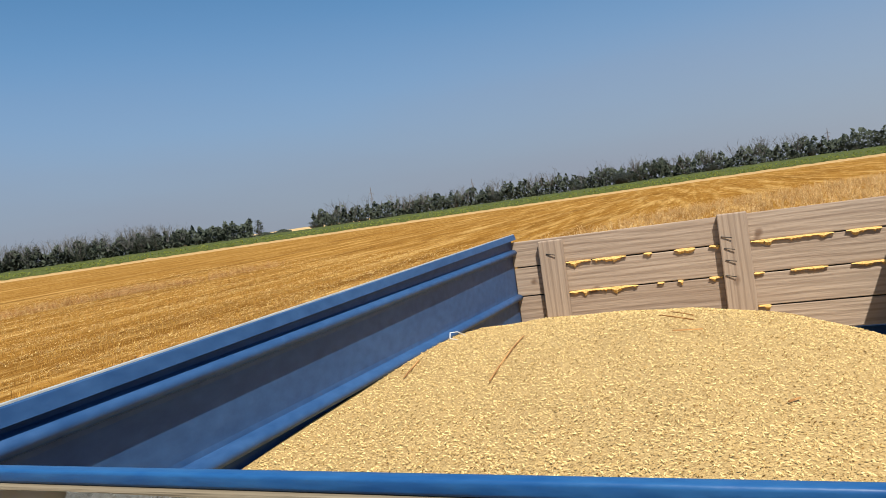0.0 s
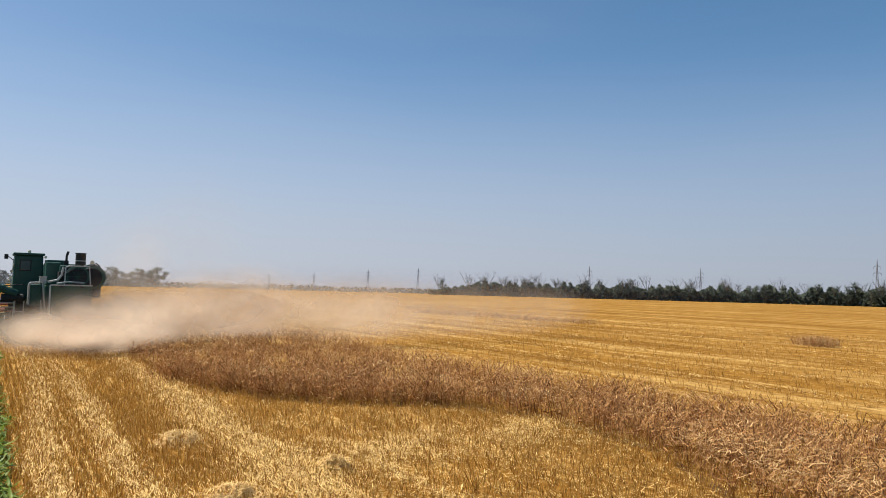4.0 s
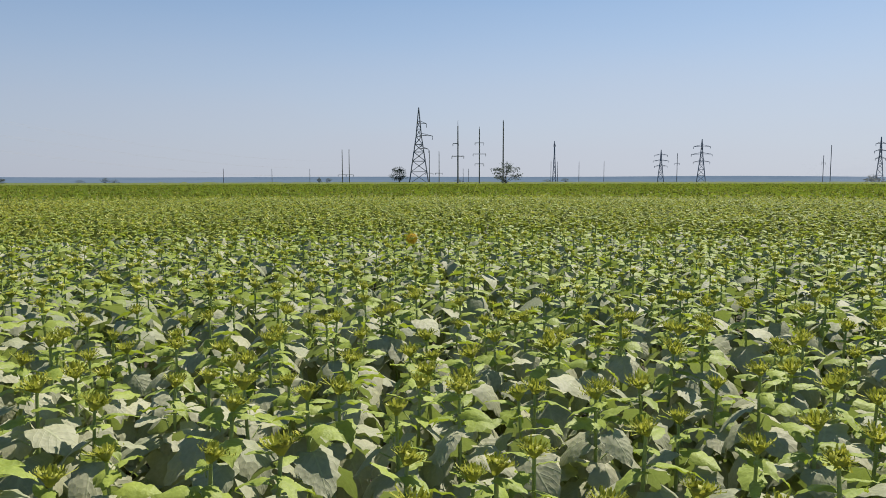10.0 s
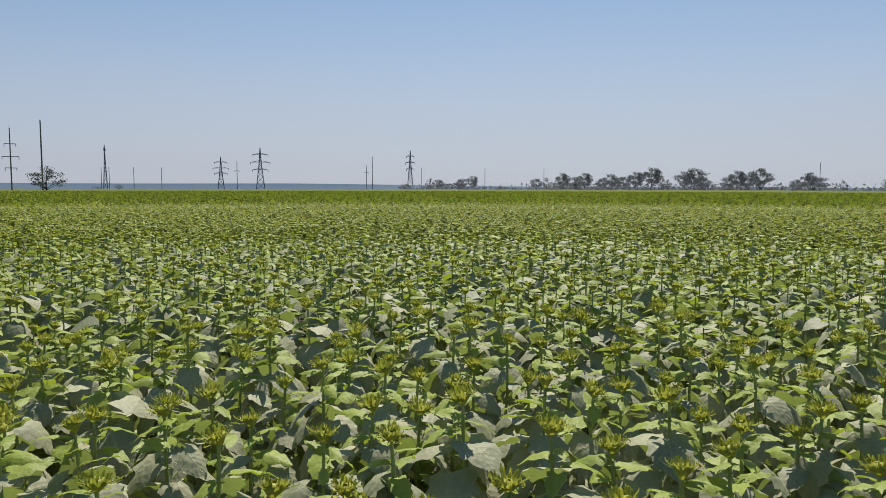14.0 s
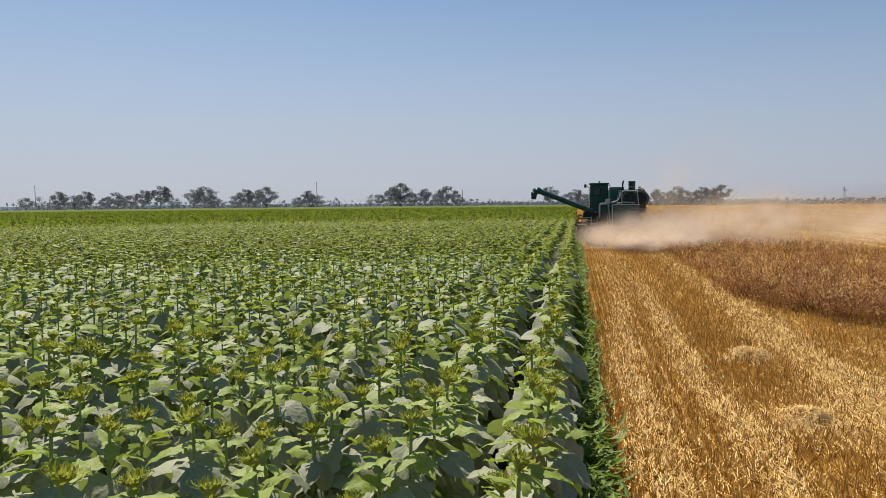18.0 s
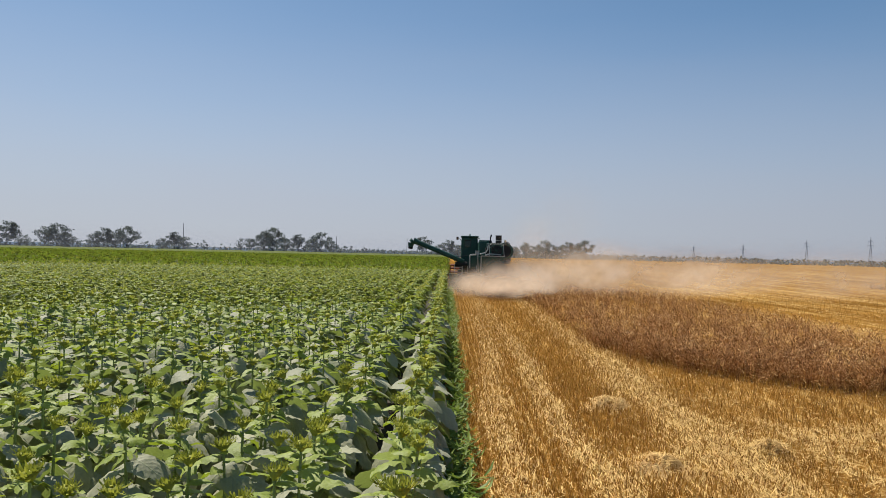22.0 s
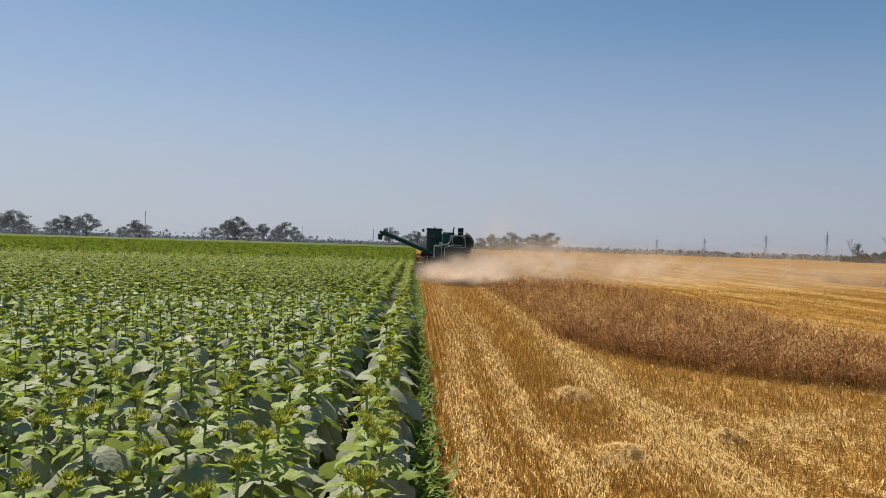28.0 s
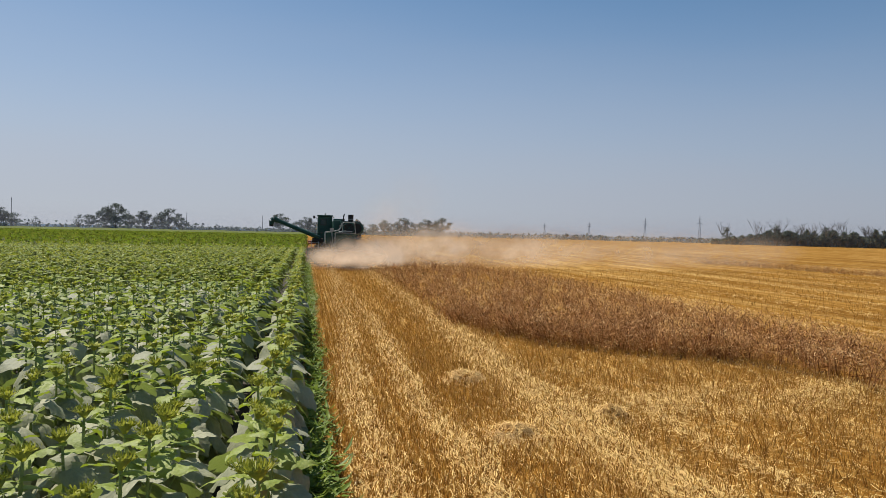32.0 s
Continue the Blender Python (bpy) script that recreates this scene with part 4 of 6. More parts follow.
tagged(new("grain_kernels", fast_mesh("grain_kernels", v, f, KERNEL)), "loose pale kernels of grain lying on the heap", "grain", kind="stuff")
for (x0, y0, x1, y1) in ((0.64, -2.20, 0.67, -2.59), (0.67, -2.59, 0.70, -2.95), (0.99, -2.37, 1.04, -2.65), (0.18, -3.16, 0.05, -3.02), (0.14, -3.33, 0.05, -3.16), (-0.16, -1.99, -0.19, -2.03), (0.12, -2.77, 0.02, -2.82)):
    s = bmesh.new()
    ps = [(x0 + (x1 - x0) * k / 4, y0 + (y1 - y0) * k / 4) for k in range(5)]
    for a, b in zip(ps, ps[1:]):
        beam(s, (*a, float(heap_z(np.array(a[0]), np.array(a[1]))) + 0.008), (*b, float(heap_z(np.array(b[0]), np.array(b[1]))) + 0.008), 0.0042, 4)
    ob = part("straw_stalk", s, CROP)
    tagged(ob, "broken brown straw stalk lying on the grain", "straw", "stalks on the grain")

scrap = bmesh.new()
turns = [(1.03, -3.22, 0.004), (1.05, -3.17, 0.030), (1.07, -3.13, 0.034), (1.06, -3.09, 0.012), (1.02, -3.07, 0.006)]
for p, q in zip(turns, turns[1:]):
    beam(scrap, (p[0], p[1], float(heap_z(np.array(p[0]), np.array(p[1]))) + p[2]), (q[0], q[1], float(heap_z(np.array(q[0]), np.array(q[1]))) + q[2]), 0.0042, 5)
tagged(part("plastic_strip", scrap, WHITE), "small curled white plastic strip lying on the grain", "scrap")

# ---- combine harvester ----
harv = new("combine_harvester")
tagged(harv, "dark green combine harvester driving away along the sunflowers", "harvester")


def cyl(p, q, r, sides=20, r2=None):
    return bm_beam(p, q, 2 * r, sides, w2=None if r2 is None else 2 * r2)


def pipe_run(points, w, sides=8):
    """A bent pipe through the points, with a knuckle at each bend."""
    bm = bmesh.new()
    for p, q in zip(points, points[1:]):
        beam(bm, p, q, w, sides)
    for p in points[1:-1]:
        bmesh.ops.create_icosphere(bm, subdivisions=1, radius=w * 0.55, matrix=Matrix.Translation(p))
    return bm


def drum(p, q, r, bevel, sides=28):
    """A cylinder with rounded rims."""
    bm = cyl(p, q, r, sides)
    bmesh.ops.bevel(bm, geom=[e for e in bm.edges if any(len(f.verts) > 4 for f in e.link_faces)], offset=bevel, segments=3, affect="EDGES")
    return bm


part("body", bm_box(-0.50, 1.30, 0.6, 4.6, 1.15, 2.60, bevel=0.05), GREEN, harv)
# straw hood at the rear, with its pale rim and the chopper under it
hood = bmesh.new()
box(hood, -0.35, 1.15, -0.75, 0.6, 1.45, 2.64, bevel=0.04)
for vert in hood.verts:
    if vert.co.y < -0.2 and vert.co.z < 1.8:
        vert.co.y += 0.22
hood = part("straw_hood", hood, GREEN, harv, "plain green straw hood at the rear")
part("hood_rim", bm_box(-0.38, 1.18, -0.78, -0.72, 2.62, 2.67, bevel=0.008), PIPE, hood, "pale top rim")
part("hood_edge", bm_box(-0.41, -0.355, -0.77, -0.71, 1.50, 2.62, bevel=0.008), PIPE, hood, "pale side rim")
for zz in (1.78, 2.24):
    part("stiffener", bm_box(-0.30, 1.10, -0.772, -0.752, zz - 0.02, zz + 0.02), GREEN, hood)
part("hinge", bm_box(-0.05, 0.10, -0.80, -0.76, 2.55, 2.61), DARK, hood)
part("hinge", bm_box(0.70, 0.85, -0.80, -0.76, 2.55, 2.61), DARK, hood)
chop = part("chopper", bm_box(-0.30, 1.12, -0.40, 0.5, 0.86, 1.43, bevel=0.03), DARK, harv)
part("deflector", pipe_run(((-0.35, -0.2, 1.42), (-0.10, -0.62, 1.30), (0.16, -0.66, 1.22)), 0.13), PIPE, chop)
for k in range(6):
    part("spreader_vane", bm_box(-0.22 + 0.23 * k, -0.20 + 0.23 * k, -0.62, -0.38, 0.92, 1.20), DARK, chop)
# grain tank, engine deck
tank = bmesh.new()
box(tank, -0.46, 1.30, 2.0, 3.9, 2.55, 3.55, bevel=0.06)
for vert in tank.verts:
    if vert.co.z > 3.2:
        vert.co.x = vert.co.x * 1.06
tank = part("grain_tank", tank, GREEN, harv)
part("tank_cover", bm_box(-0.40, 0.32, 2.3, 3.5, 3.555, 3.74, bevel=0.04), GREEN, tank)
part("tank_lip", bm_box(-0.50, 1.38, 1.96, 2.02, 3.50, 3.57, bevel=0.01), GREEN, tank)
part("engine_block", bm_box(-0.02, 1.20, 0.5, 1.95, 2.60, 3.22, bevel=0.06), DARK, harv)
engine = part("engine_hood", bm_box(0.05, 1.28, 0.95, 1.98, 3.20, 3.50, bevel=0.08), GREEN, harv)
part("hood_grille", bm_box(0.30, 0.86, 0.93, 0.95, 3.25, 3.44), DARK, engine)
cleaner = part("air_cleaner", drum((0.89, 1.5, 3.50), (0.89, 1.5, 4.02), 0.21, 0.02, 22), DARK, harv, smooth=False)
part("cleaner_cap", drum((0.89, 1.5, 4.02), (0.89, 1.5, 4.07), 0.235, 0.015, 22), DARK, cleaner)
part("cleaner_band", cyl((0.89, 1.5, 3.70), (0.89, 1.5, 3.74), 0.218, 22), PIPE, cleaner)
exhaust = part("exhaust_pipe", pipe_run(((0.33, 1.6, 3.45), (0.34, 1.6, 3.92), (0.40, 1.6, 4.12)), 0.10, 10), DARK, harv)
part("muffler", drum((0.33, 1.6, 3.46), (0.33, 1.6, 3.72), 0.10, 0.02, 14), DARK, exhaust)
part("tank_shoulder", bm_box(-0.46, 0.10, 1.3, 2.1, 2.60, 3.62, bevel=0.06), GREEN, harv)
fan = part("fan_housing", drum((0.70, 0.32, 3.02), (0.70, 0.62, 3.02), 0.46, 0.05), GREEN, harv, "round green fan housing", smooth=False)
part("fan_screen", cyl((0.70, 0.30, 3.02), (0.70, 0.32, 3.02), 0.37, 24), DARK, fan)
for k in range(4):
    a = math.pi * k / 4
    part("screen_bar", bm_beam((0.70 - 0.37 * math.cos(a), 0.295, 3.02 - 0.37 * math.sin(a)), (0.70 + 0.37 * math.cos(a), 0.295, 3.02 + 0.37 * math.sin(a)), 0.022, 4), GREEN, fan)
radiator = part("radiator_drum", drum((1.28, 0.75, 3.0), (1.28, 1.75, 3.0), 0.58, 0.14), GREEN, harv, "rounded green radiator housing", smooth=True)
part("drum_screen", cyl((1.28, 0.71, 3.0), (1.28, 0.74, 3.0), 0.42, 24), DARK, radiator)
part("radiator_foot", bm_box(1.10, 1.70, 0.9, 1.6, 2.30, 2.62, bevel=0.04), DARK, harv)
part("side_box", bm_box(1.18, 1.62, 0.3, 0.8, 2.12, 2.40, bevel=0.03), DARK, harv)
for run, w, mat in (
        (((-0.42, 0.35, 2.76), (-0.05, 0.35, 2.86), (0.08, 0.35, 3.05), (0.14, 0.35, 3.42)), 0.085, PIPE),
        (((0.20, 0.22, 2.66), (0.22, 0.22, 3.40), (0.34, 0.22, 3.46), (1.12, 0.22, 3.46), (1.20, 0.22, 2.66)), 0.050, PIPE),
        (((-0.10, 0.15, 2.70), (0.30, 0.15, 2.78), (0.95, 0.15, 2.76)), 0.075, PIPE),
        (((0.02, 0.45, 2.95), (0.45, 0.30, 3.28), (0.95, 0.30, 3.30)), 0.060, DARK),
        (((1.15, 0.6, 3.45), (1.45, 0.8, 3.62), (1.62, 1.0, 3.50)), 0.055, DARK)):
    part("engine_pipe", pipe_run(run, w), mat, harv)
# cab
shell = bmesh.new()
box(shell, -1.66, -0.45, 3.0, 4.6, 1.95, 3.92, bevel=0.06)
for vert in shell.verts:
    vert.co.x += 0.06 * (vert.co.z - 1.95) / 1.97 * (1 if vert.co.x < -1 else -0.5)
cab = part("cab", shell, GREEN, harv)
roof = bmesh.new()
box(roof, -1.66, -0.42, 2.88, 4.78, 3.92, 4.03, bevel=0.045)
part("cab_roof", roof, GREEN, cab)
part("rear_window", bm_box(-1.36, -0.98, 2.982, 3.0, 3.26, 3.68, bevel=0.01), GLASS, cab, "small dusty rear window")
part("window_frame", bm_box(-1.40, -0.94, 2.990, 3.0, 3.22, 3.72, bevel=0.004), DARK, cab)
part("side_window", bm_box(-1.645, -1.63, 3.2, 4.4, 3.0, 3.75), GLASS, cab)
part("windscreen", bm_box(-1.55, -0.6, 4.6, 4.615, 2.9, 3.8), GLASS, cab)
part("beacon", drum((-1.02, 3.6, 4.03), (-1.02, 3.6, 4.17), 0.07, 0.02, 12), LAMP, cab, "pale round beacon on the roof")
part("mirror_arm", pipe_run(((-1.6, 4.4, 3.70), (-1.84, 4.4, 3.90), (-1.90, 4.4, 3.90)), 0.035, 6), DARK, cab)
part("mirror", bm_box(-1.98, -1.82, 4.37, 4.42, 3.76, 3.98, bevel=0.015), DARK, cab)
for xx, zz in ((-0.40, 3.86), (-1.70, 3.20), (-1.73, 2.92)):
    part("work_lamp", drum((xx, 2.95, zz), (xx, 2.88, zz), 0.06, 0.012, 12), LAMP, cab)
part("cab_handrail", pipe_run(((-1.70, 2.97, 2.0), (-1.72, 2.95, 3.0), (-1.62, 2.97, 3.55)), 0.035, 6), PIPE, cab)
lamp = part("lamp_bracket", bm_beam((1.30, 1.0, 3.45), (1.30, 1.0, 3.66), 0.04, 6), DARK, harv)
part("work_lamp", drum((1.30, 1.0, 3.66), (1.30, 0.92, 3.66), 0.09, 0.015, 14), LAMP, lamp)
part("cab_skirt", bm_box(-1.62, -0.5, 3.0, 4.6, 1.25, 1.85), GREEN, harv)
# platform with its rail, and the ladder
platform = part("platform", bm_box(-2.10, -0.45, 2.5, 4.8, 1.85, 1.95), DARK, harv)
for zz in (1.45, 1.63, 1.81):
    part("step_bar", bm_beam((-2.12, 2.48, zz), (-1.50, 2.48, zz), 0.045, 6), RED if zz < 1.5 else PIPE, platform)
for xx in (-2.10, -1.52):
    part("rail_post", bm_beam((xx, 2.48, 1.35), (xx, 2.48, 1.95), 0.04, 6), PIPE, platform)
ladder = part("ladder", bm_beam((-1.62, 2.3, 0.30), (-1.55, 2.3, 1.9), 0.05, 6), PIPE, harv)
part("stile", bm_beam((-1.22, 2.3, 0.30), (-1.18, 2.3, 1.9), 0.05, 6), PIPE, ladder)
for zz in (0.40, 0.75, 1.10, 1.45):
    part("rung", bm_beam((-1.6, 2.3, zz), (-1.2, 2.3, zz), 0.04, 6), PIPE, ladder)
side = part("side_guard", bm_box(-1.04, -0.60, 0.95, 2.3, 1.75, 2.64, bevel=0.05), GREEN, harv, "green side guard framed by a pale pipe")
part("guard_pipe", pipe_run(((-1.08, 0.92, 1.80), (-1.08, 0.92, 2.62), (-1.02, 0.92, 2.70), (-0.66, 0.92, 2.72)), 0.10), PIPE, side)
part("side_post", bm_beam((-0.42, 0.5, 1.20), (-0.60, 0.5, 2.74), 0.07, 6), PIPE, harv)
part("side_post", bm_beam((-0.55, 0.55, 1.15), (-0.64, 0.55, 2.0), 0.05, 6), PIPE, harv)
box_ = part("control_box", bm_box(-0.72, -0.46, 0.55, 0.90, 2.70, 2.96, bevel=0.02), PIPE, harv, "pale metal box on a post")
part("box_lid", bm_box(-0.74, -0.44, 0.53, 0.92, 2.96, 2.99, bevel=0.006), PIPE, box_)
# unloading auger
aug = part("unloading_auger", cyl((-1.45, 2.6, 2.20), (-4.85, 2.6, 3.55), 0.165, 18), GREEN, harv, "long green unloading tube swung out over the sunflowers")
spout = bmesh.new()
for p, q, r, r2 in (((-4.72, 2.6, 3.50), (-5.00, 2.6, 3.60), 0.185, 0.235), ((-5.00, 2.6, 3.60), (-5.16, 2.6, 3.46), 0.235, 0.225), ((-5.16, 2.6, 3.46), (-5.20, 2.6, 3.16), 0.225, 0.17)):
    beam(spout, p, q, 2 * r, 14, 2 * r2)
part("spout", spout, GREEN, aug)
part("rubber_skirt", cyl((-5.19, 2.6, 3.18), (-5.21, 2.6, 3.02), 0.172, 14, r2=0.15), RUBBER, aug)
for k in (0.16, 0.52):
    c = Vector((-1.45, 2.6, 2.20)).lerp(Vector((-4.85, 2.6, 3.55)), k)
    part("tube_flange", cyl(c, c + Vector((-0.055, 0, 0.022)), 0.205, 18), GREEN, aug)
part("auger_foot", cyl((-2.05, 2.62, 2.02), (-1.2, 2.62, 2.02), 0.19, 14), DARK, aug)
part("brace", bm_beam((-1.2, 2.6, 2.62), (-2.6, 2.6, 2.50), 0.045, 6), DARK, aug)


def wheel_mesh(radius, width, mat):
    w = bmesh.new()
    bmesh.ops.create_cone(w, cap_ends=True, segments=28, radius1=radius, radius2=radius, depth=width, matrix=Matrix.Rotation(radians(90), 4, "Y"))
    return w


WHEELS = []
for xx, yy, rad, wd in ((-1.58, 3.6, 0.78, 0.55), (1.25, 3.6, 0.78, 0.50), (-0.75, 0.75, 0.45, 0.28), (1.35, 0.75, 0.45, 0.28)):
    w = part("wheel", wheel_mesh(rad, wd, RUBBER), RUBBER, harv)
    w.location = (xx, yy, rad + 0.02)
    r = bmesh.new()
    bmesh.ops.create_cone(r, cap_ends=True, segments=18, radius1=rad * 0.55, radius2=rad * 0.5, depth=wd * 1.04, matrix=Matrix.Rotation(radians(90), 4, "Y"))
    part("rim", r, PIPE, w)
    lug = None
    for k in range(16):
        m = Matrix.Rotation(2 * math.pi * k / 16, 4, "X") @ Matrix.Translation((0, 0, rad + 0.005)) @ Matrix.Rotation(radians(20 if k % 2 else -20), 4, "Z")
        if lug is None:
            lug = part("lug", bm_box(-wd * 0.48, wd * 0.48, -0.025, 0.025, -0.025, 0.025), RUBBER, w)
            ob = lug
        else:
            ob = new("lug", lug.data)
            ob.parent = w
        ob.matrix_basis = m
    WHEELS.append((w, xx, yy, rad + 0.02))
part("wheel_shield", bm_box(-1.75, -0.5, 3.0, 3.1, 0.9, 1.85, bevel=0.03), DARK, harv)
part("front_axle", bm_beam((-1.2, 3.6, 0.8), (1.2, 3.6, 0.8), 0.3, 6), DARK, harv)
part("rear_axle", bm_beam((-0.75, 0.75, 0.47), (1.35, 0.75, 0.47), 0.16, 6), DARK, harv)
part("feeder_house", bm_box(-0.5, 0.6, 4.5, 6.2, 0.5, 1.5, bevel=0.04), GREEN, harv)
head = part("header", bm_box(-2.45, 2.05, 6.1, 6.35, 0.2, 1.25, bevel=0.03), GREEN, harv)
part("header_floor", bm_box(-2.45, 2.05, 6.3, 7.5, 0.14, 0.22), DARK, head)
for xx in (-2.48, 2.04):
    part("divider", bm_box(xx, xx + 0.05, 6.1, 8.0, 0.15, 1.0, bevel=0.02), RED, head)
reel = part("reel", bm_beam((-2.35, 0, 0), (1.9, 0, 0), 0.10, 8), RED, harv, "faded red pickup reel")
reel.location = (0, 7.0, 1.35)
for k in range(5):
    a = 2 * math.pi * k / 5
    part("reel_bar", bm_beam((-2.35, 0.55 * math.cos(a), 0.55 * math.sin(a)), (1.9, 0.55 * math.cos(a), 0.55 * math.sin(a)), 0.13, 4), RED, reel)
for xx in (-2.35, -0.9, 0.5, 1.9):
    s = bmesh.new()
    for k in range(5):
        a = 2 * math.pi * k / 5
        beam(s, (xx, 0, 0), (xx, 0.55 * math.cos(a), 0.55 * math.sin(a)), 0.05, 4)
    part("reel_spider", s, RED, reel)

# dust behind it, made of loose specks


def dust_puff(count, spots, size, seed, label):
    """Specks strewn round several soft spots: (x, y, z, spread x, y, z, weight)."""
    g = np.random.default_rng(seed)
    w = np.array([s[6] for s in spots], float)
    pick = g.choice(len(spots), count, p=w / w.sum())
    sp = np.array([s[:6] for s in spots])[pick]
    d = g.standard_normal((count, 3))
    d *= np.minimum(1, 2.5 * g.uniform(0.5, 1, (count, 1)) / np.linalg.norm(d, axis=1, keepdims=True))
    c = sp[:, :3] + d * sp[:, 3:]
    c[:, 2] = np.abs(c[:, 2] - 0.02) + 0.02
    a, b = g.standard_normal((count, 3)), g.standard_normal((count, 3))
    k = size * g.uniform(0.5, 1.5, count)[:, None]
    a *= k / np.linalg.norm(a, axis=1, keepdims=True)
    b *= k / np.linalg.norm(b, axis=1, keepdims=True)
    v = np.stack([c - a * 0.5, c + a * 0.5, c + b * 0.8], 1).reshape(-1, 3)
    ob = new("dust_cloud", fast_mesh("dust_cloud", v, np.arange(3 * count).reshape(-1, 3), DUST))
    return tagged(ob, label, "dust", kind="stuff")


def dust_veils(spots, seed, label):
    """Several bowed veils of drifting dust in one cloud: (x, y, z, half width, half height, density)."""
    g = np.random.default_rng(seed)
    vs, fs, pl, de, base = [], [], [], [], 0
    for x, y, z, hw, hh, dens in spots:
        nu, nv = 13, 9
        U, V = np.meshgrid(np.linspace(-1, 1, nu), np.linspace(-1, 1, nv))
        turn = g.uniform(-0.35, 0.35)
        bow = g.uniform(0.1, 0.35) * hw * (U ** 2 + V ** 2) + 0.08 * hw * np.sin(3 * U + g.uniform(0, 6)) * np.cos(2 * V)
        X = x + U * hw * math.cos(turn) - bow * math.sin(turn)
        Y = y + U * hw * math.sin(turn) + bow * math.cos(turn) - 0.65 * V * hh
        Z = z + V * hh
        i = np.arange(U.size).reshape(U.shape) + base
        vs.append(np.stack([X, Y, Z], -1).reshape(-1, 3))
        fs.append(np.stack([i[:-1, :-1], i[:-1, 1:], i[1:, 1:], i[1:, :-1]], -1).reshape(-1, 4))
        pl.append(np.stack([U, V], -1).reshape(-1, 2))
        de.append(np.full((U.size, 2), dens))
        base += U.size
    v = np.concatenate(vs)
    v[:, 2] = np.maximum(v[:, 2], 0.03)
    return tagged(new("dust_cloud", fast_mesh("dust_cloud", v, np.concatenate(fs), VEIL, smooth=True, maps=(("place", np.concatenate(pl)), ("density", np.concatenate(de))))), label, "dust", kind="stuff")


DUSTS = [
    (dust_puff(60000, ((-0.2, -1.4, 0.65, 0.9, 0.7, 0.48, 2.6), (0.6, -2.8, 0.6, 1.2, 1.2, 0.50, 3.4), (-1.3, -2.4, 0.45, 0.6, 1.4, 0.36, 2.6), (2.0, -2.2, 0.75, 1.2, 1.1, 0.55, 3.0), (1.0, -5.2, 0.30, 1.3, 1.6, 0.25, 1.2)), 0.013, 1, "tan chaff dust blown out behind the harvester"), 1.0, 0.0),
    (dust_veils(((-0.9, -1.2, 0.95, 2.5, 1.25, 1.0), (1.2, -2.0, 1.25, 3.4, 1.75, 1.5), (-0.5, -3.3, 0.85, 3.1, 1.10, 1.0), (1.5, -4.5, 0.85, 3.6, 1.15, 1.0), (0.2, -2.6, 0.80, 2.8, 1.15, 0.9)), 2, "thick tan dust rolling over the stubble behind the harvester"), 1.0, 0.02),
    (dust_veils(((3.3, -0.7, 1.3, 3.8, 2.1, 1.6), (7.6, -0.2, 1.8, 5.4, 2.6, 1.0), (12.5, -1.2, 1.7, 6.6, 2.4, 0.68)), 3, "tan dust drifting off over the standing crop"), 1.0, 0.12),
    (dust_veils(((17.5, 0.4, 1.7, 7.4, 2.4, 0.55), (24.0, -0.6, 1.7, 8.5, 2.4, 0.46), (31.0, 1.4, 1.7, 9.5, 2.3, 0.30), (38.0, 3.0, 1.7, 9.5, 2.3, 0.24)), 5, "thin tan dust carried off over the stubble by the wind"), -10.0, 0.12),
    (dust_veils(((3.2, 1.0, 3.6, 2.8, 3.0, 0.22), (5.4, 0.8, 5.0, 3.6, 4.2, 0.10)), 4, "faint haze of dust rising over the harvester"), 1.0, 0.05),
]

# ---- standing crop and straw ----


def inside(x, y, poly):
    c = np.zeros(len(x), bool)
    for (x0, y0), (x1, y1) in zip(poly, poly[1:] + poly[:1]):
        c ^= ((y0 > y) != (y1 > y)) & (x < (x1 - x0) * (y - y0) / (y1 - y0 + 1e-12) + x0)
    return c


CROP_STRIP = [(4.6, 48.0), (4.7, 34.0), (4.6, 23.0), (5.2, 21.3), (6.3, 18.6), (8.1, 16.7), (10.2, 15.5), (10.7, 12.3), (10.5, 9.6), (8.8, 6.6), (8.6, -6.0), (10.0, -15.0), (12.2, -15.0), (11.5, -5.0), (13.6, -3.0), (14.6, 5.0), (15.2, 20.0), (14.8, 40.0), (14.0, 66.0), (4.6, 66.0)]
CROP_BACK = [(9.0, -44.0), (3.5, -40.0), (-14.0, -34.0), (-26.0, -70.0), (-18.0, -84.0), (-6.3, -75.0), (3.3, -62.0)]


def scatter(poly, count, near=0.0, seed=1):
    g = np.random.default_rng(seed)
    lo, hi = np.min(poly, 0), np.max(poly, 0)
    x, y = g.uniform(lo[0], hi[0], count * 3), g.uniform(lo[1], hi[1], count * 3)
    k = inside(x, y, poly)
    x, y = x[k], y[k]
    if near:
        k = g.uniform(0, 1, len(x)) < np.clip(near / np.hypot(x, y), 0, 1) ** 1.5
        x, y = x[k], y[k]
    return x[:count], y[:count]


